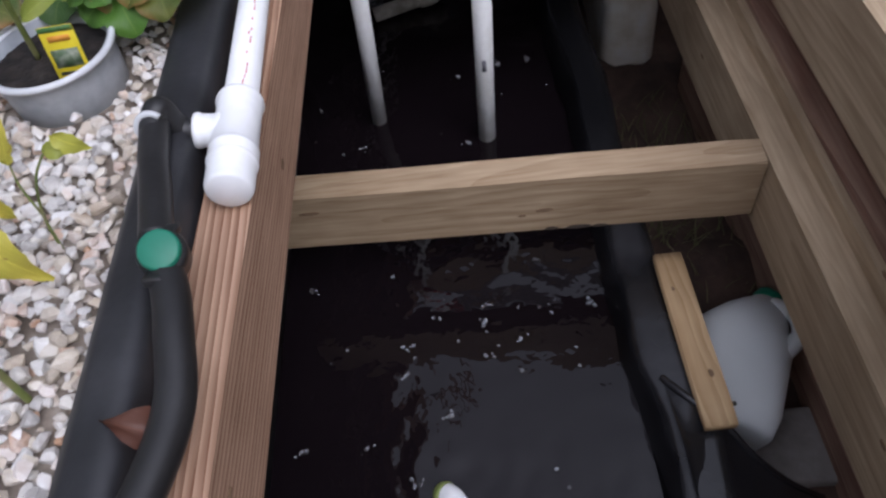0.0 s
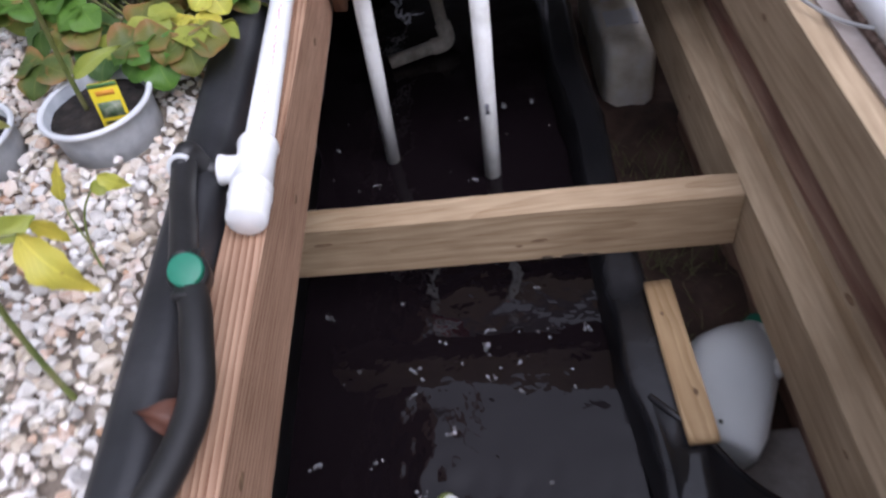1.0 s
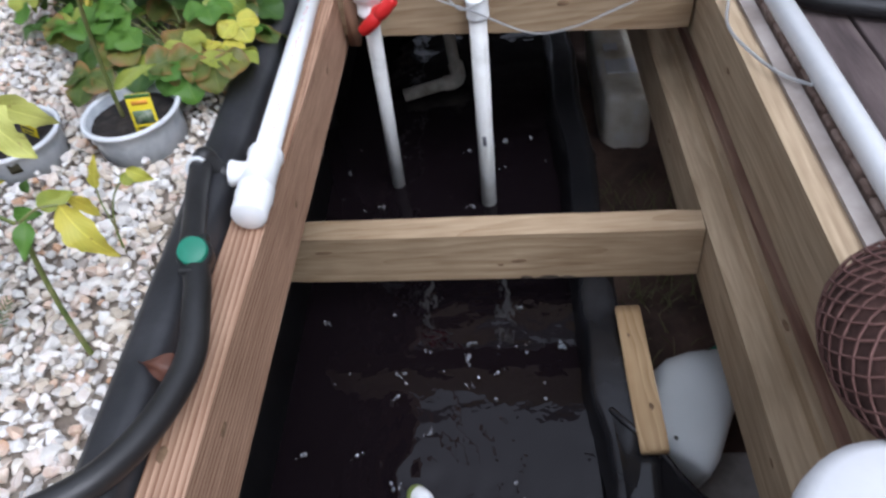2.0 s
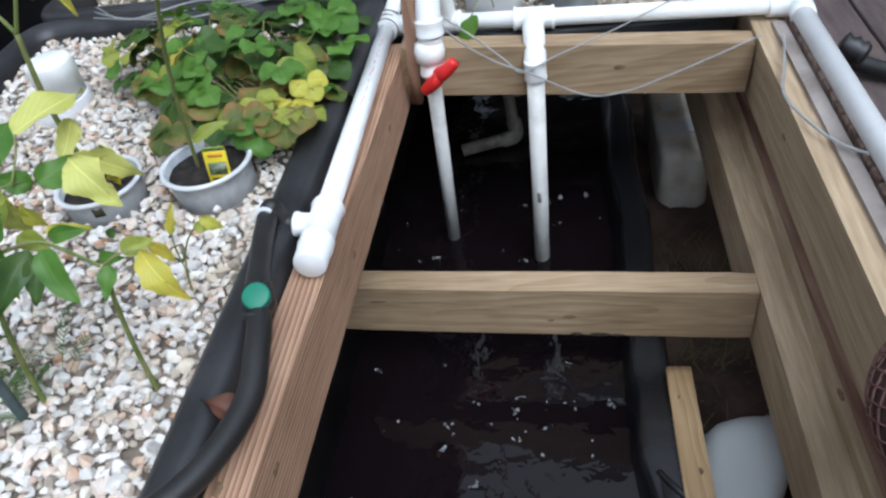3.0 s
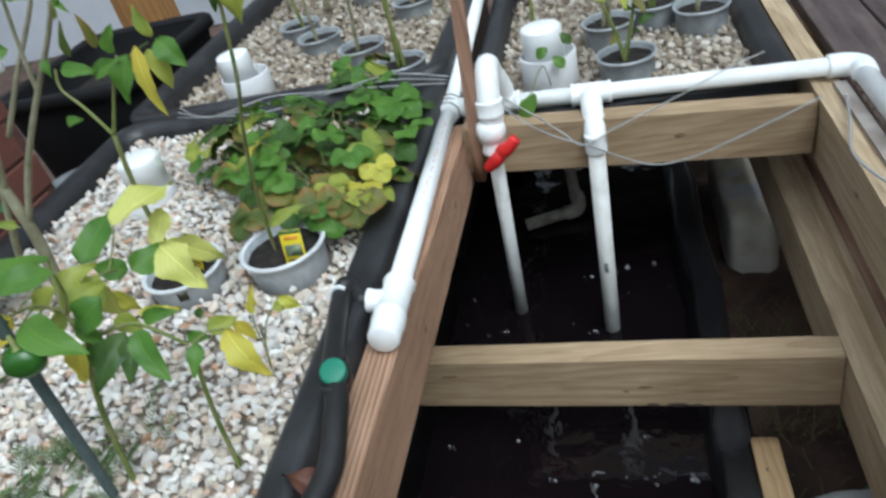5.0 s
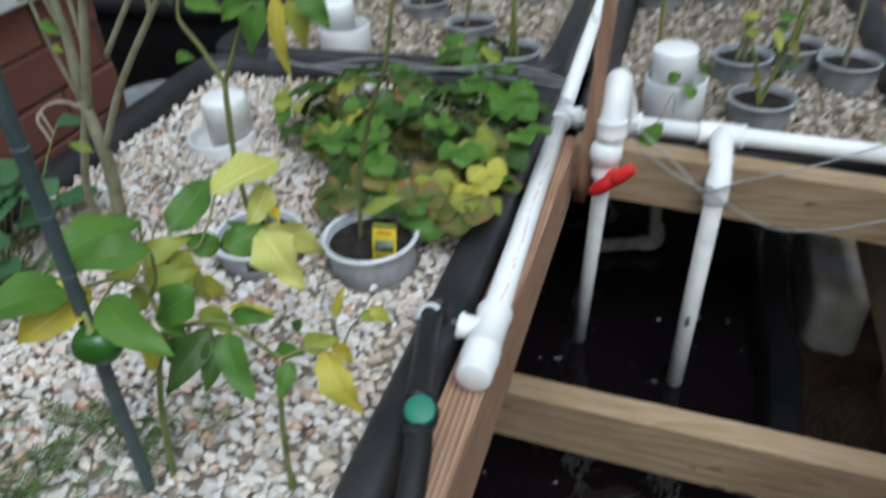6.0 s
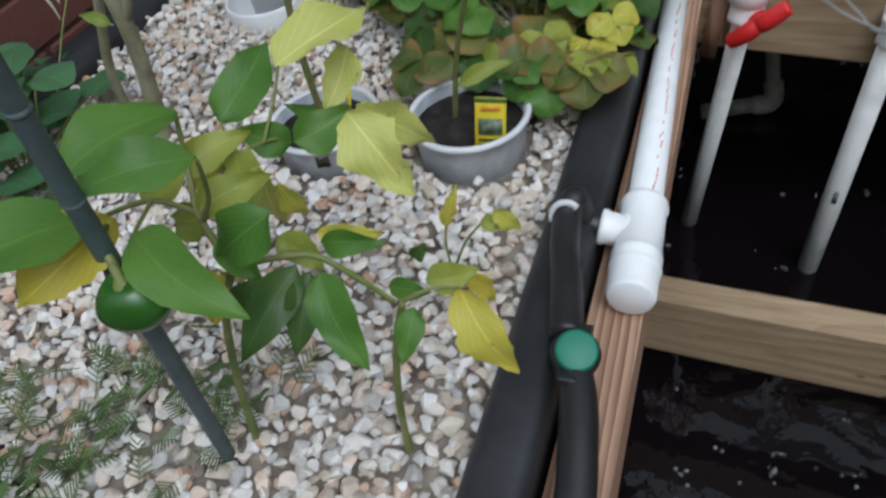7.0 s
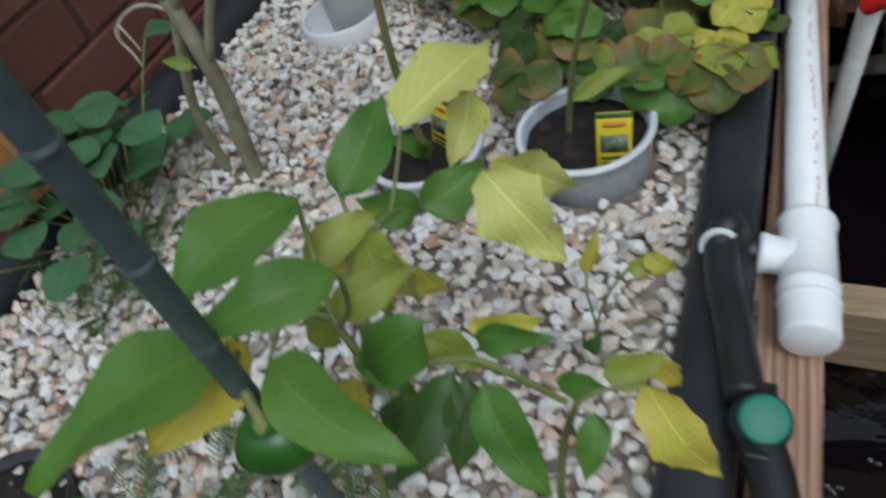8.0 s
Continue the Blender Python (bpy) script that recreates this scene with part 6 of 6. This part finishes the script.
for k in range(10):
    a = k * 0.628
    part("hole", lathe([(0, 0.0038), (0.0008, 0.0038)], (0.035 + 0.022 * math.cos(a), 0.02 + 0.022 * math.sin(a), 0.0662), (0.035 + 0.022 * math.cos(a), 0.02 + 0.022 * math.sin(a), 0.08), sides=10), M_TAG_BAR, pump)
deck = thing("side_deck", "dark grey-brown boards beside the far rail", "deck", (0, 0, 0))
for k in range(8):
    part("board", box(0.705 + 0.10 * k, 0.800 + 0.10 * k, -1.25, 0.86, 0.125, 0.150, 0.003), M_DECK, deck)
part("bearer", box(0.72, 1.48, -1.0, -0.92, -0.36, 0.124, 0.003), M_RIGHT, deck)
part("bearer", box(0.72, 1.48, 0.74, 0.82, -0.36, 0.124, 0.003), M_RIGHT, deck)
drip = thing("drip_line", "black hose with a ribbed fitting beside the grey rail", "hose", (0, 0, 0))
part("hose", tube([(1.2, 0.05, 0.166), (0.95, 0.14, 0.166), (0.80, 0.20, 0.167), (0.745, 0.235, 0.17), (0.72, 0.245, 0.19)], 0.0125, sides=14), M_HOSE, drip)
part("fitting", lathe([(0, 0.014), (0.008, 0.019), (0.012, 0.014), (0.020, 0.019), (0.026, 0.014), (0.034, 0.018), (0.036, 0.010)], (0.748, 0.232, 0.182), (0.712, 0.248, 0.20), sides=18), M_HOSE, drip)

# ---- beyond the beds ----
box_thing = thing("brick_planter", "low red brick wall with a white painted ledge on top", "brick wall", (0, 0, 0))
XB = -0.66
part("core", box(-1.06, XB - 0.012, -0.14, 0.285, -0.36, 0.445, 0.004), M_MORTAR, box_thing)
part("ledge", box(-1.10, XB + 0.022, -0.19, 0.30, 0.447, 0.502, 0.006), M_WHITE_PAINT, box_thing, "white painted wooden ledge")
part("ledge_lip", box(-0.80, -0.775, -0.19, 0.30, 0.503, 0.530, 0.004), M_WHITE_PAINT, box_thing, "raised white strip")
part("corner_post", box(XB - 0.04, XB + 0.016, -0.150, -0.076, -0.36, 0.445, 0.004), M_ORANGE, box_thing, "orange-stained corner post")
brick_me = finish("brick", box(-0.010, 0.0036, -0.101, 0.101, -0.032, 0.032, 0.003, seg=1), M_BRICK, False)
half_me = finish("brick", box(-0.010, 0.0036, -0.047, 0.047, -0.032, 0.032, 0.003, seg=1), M_BRICK, False)
for c in range(12):
    z = 0.408 - c * 0.069
    y = 0.060 + (0.104 if c % 2 else 0)
    for k, yy in enumerate((y - 0.208, y, y + 0.208)):
        lo, hi = max(yy - 0.099, -0.073), min(yy + 0.099, 0.285)
        if hi - lo < 0.04:
            continue
        whole = hi - lo > 0.19
        ob = new("brick", brick_me if whole else half_me)
        ob.parent = box_thing
        ob.location = (XB - 0.012, (lo + hi) / 2, z)
        ob.scale = (1, 1 if whole else (hi - lo) / 0.094, 1)
gear = thing("garden_bag", "crumpled black bag with a red strap on the ledge", "bag", (-0.88, 0.16, 0.503))
gbm = rounded_block(0, 0, 0.065, 0.22, 0.26, 0.13, 0.045)
for v in gbm.verts:
    v.co += Vector((0.02 * noise.noise(v.co * 12), 0.02 * noise.noise(v.co * 11 + Vector((3, 1, 0))), 0.0))
    v.co.z = max(0.001, v.co.z + 0.02 * noise.noise(v.co * 13))
part("body", gbm, M_BLACK, gear)
part("strap", tube([(0.06, -0.11, 0.05), (0.12, -0.05, 0.06), (0.125, 0.04, 0.05), (0.09, 0.11, 0.03)], 0.012, sides=10), mat("dark_red_cloth", ((0.22, 0.015, 0.03), (0.32, 0.03, 0.05)), 30, 0.9, 0.3, 150), gear, "dark red strap")
trough = thing("black_trough", "large black rectangular plastic nursery tub behind the bed", "tub", (0, 0, 0))
M_MATT = mat("matt_black_plastic", ((0.006, 0.006, 0.007), (0.012, 0.012, 0.013)), 9, 0.7, 0.2, 60, spec=0.2)
for nm, loops, shut in (("body", ((0.05, -0.36), (0.016, 0.245), (0.012, 0.263)), 0), ("rim", ((0.012, 0.261), (0.0, 0.265), (0.0, 0.287), (0.006, 0.292), (0.024, 0.291), (0.030, 0.283)), None), ("inner_wall", ((0.030, 0.285), (0.034, 0.18)), -1)):
    bm = bmesh.new()
    vs = [[bm.verts.new((x, y, z)) for x, y in rounded(-1.06 + a, -0.66 - a, 0.60 + a, 1.08 - a, 0.06)] for a, z in loops]
    for a, b in zip(vs, vs[1:]):
        for k in range(len(a)):
            bm.faces.new((a[k], a[(k + 1) % len(a)], b[(k + 1) % len(a)], b[k]))
    if shut is not None:
        bm.faces.new(vs[shut])
    part(nm, bm, M_MATT, trough)
part("soil", box(-1.02, -0.70, 0.64, 1.04, 0.182, 0.215, 0.006), M_SOIL, trough, "dark soil")
bucket = thing("grey_bucket", "grey plastic bucket between the wall and the tub", "bucket", (-0.79, 0.475, -0.36))
part("body", lathe([(0, 0.075), (0.01, 0.08), (0.47, 0.092), (0.49, 0.098), (0.50, 0.094), (0.48, 0.088), (0.42, 0.0)], (0, 0, 0), (0, 0, 1), sides=36), M_POT_DULL, bucket)
house = thing("house", "pale grey sided house wall behind the garden", "house", (0, 0, 0))
part("wall", box(-6.0, 4.0, 3.4, 3.6, -0.36, 2.3, 0.01), M_SIDING, house)
# steep dark slope, out of view, added to keep bright sky off the water
rb = bmesh.new()
for x in (-6.3, 4.3):
    for y, z in ((3.05, 1.95), (3.05, 2.07), (6.0, 9.4), (6.0, 9.2)):
        rb.verts.new((x, y, z))
rb.verts.ensure_lookup_table()
for a, b in ((0, 1), (1, 2), (2, 3), (3, 0)):
    rb.faces.new([rb.verts[k] for k in (a, b, b + 4, a + 4)])
rb.faces.new([rb.verts[k] for k in (3, 2, 1, 0)])
rb.faces.new([rb.verts[k] for k in (4, 5, 6, 7)])
part("roof", rb, M_SKY_BLOCK, house, "unseen steep dark slope that blocks sky from the water", smooth=False)
wnd = part("window", box(-3.4, -2.4, 3.34, 3.391, 0.7, 1.7, 0.01), M_WHITE_PAINT, house, "white window frame")
part("pane", box(-3.32, -2.48, 3.325, 3.338, 0.78, 1.62, 0.004), M_GLASS_DARK, wnd)
fp = thing("wood_post", "orange-brown timber post by the pale wall", "post", (0, 0, 0))
part("shaft", box(-1.42, -1.24, 1.72, 1.84, -0.36, 1.6, 0.006), M_ORANGE, fp)
fence = thing("board_fence", "weathered board fence round the garden", "fence", (0, 0, 0))
for k in range(30):
    part("board", box(1.9, 1.925, -3.0 + k * 0.205, -2.803 + k * 0.205, -0.36, 1.35 + 0.01 * (k % 3), 0.004, seg=1), M_RIGHT, fence)
for k in range(26):
    part("board", box(-2.6 + k * 0.18, -2.425 + k * 0.18, -3.02, -2.995, -0.36, 1.35 + 0.01 * (k % 2), 0.004, seg=1), M_RIGHT, fence)
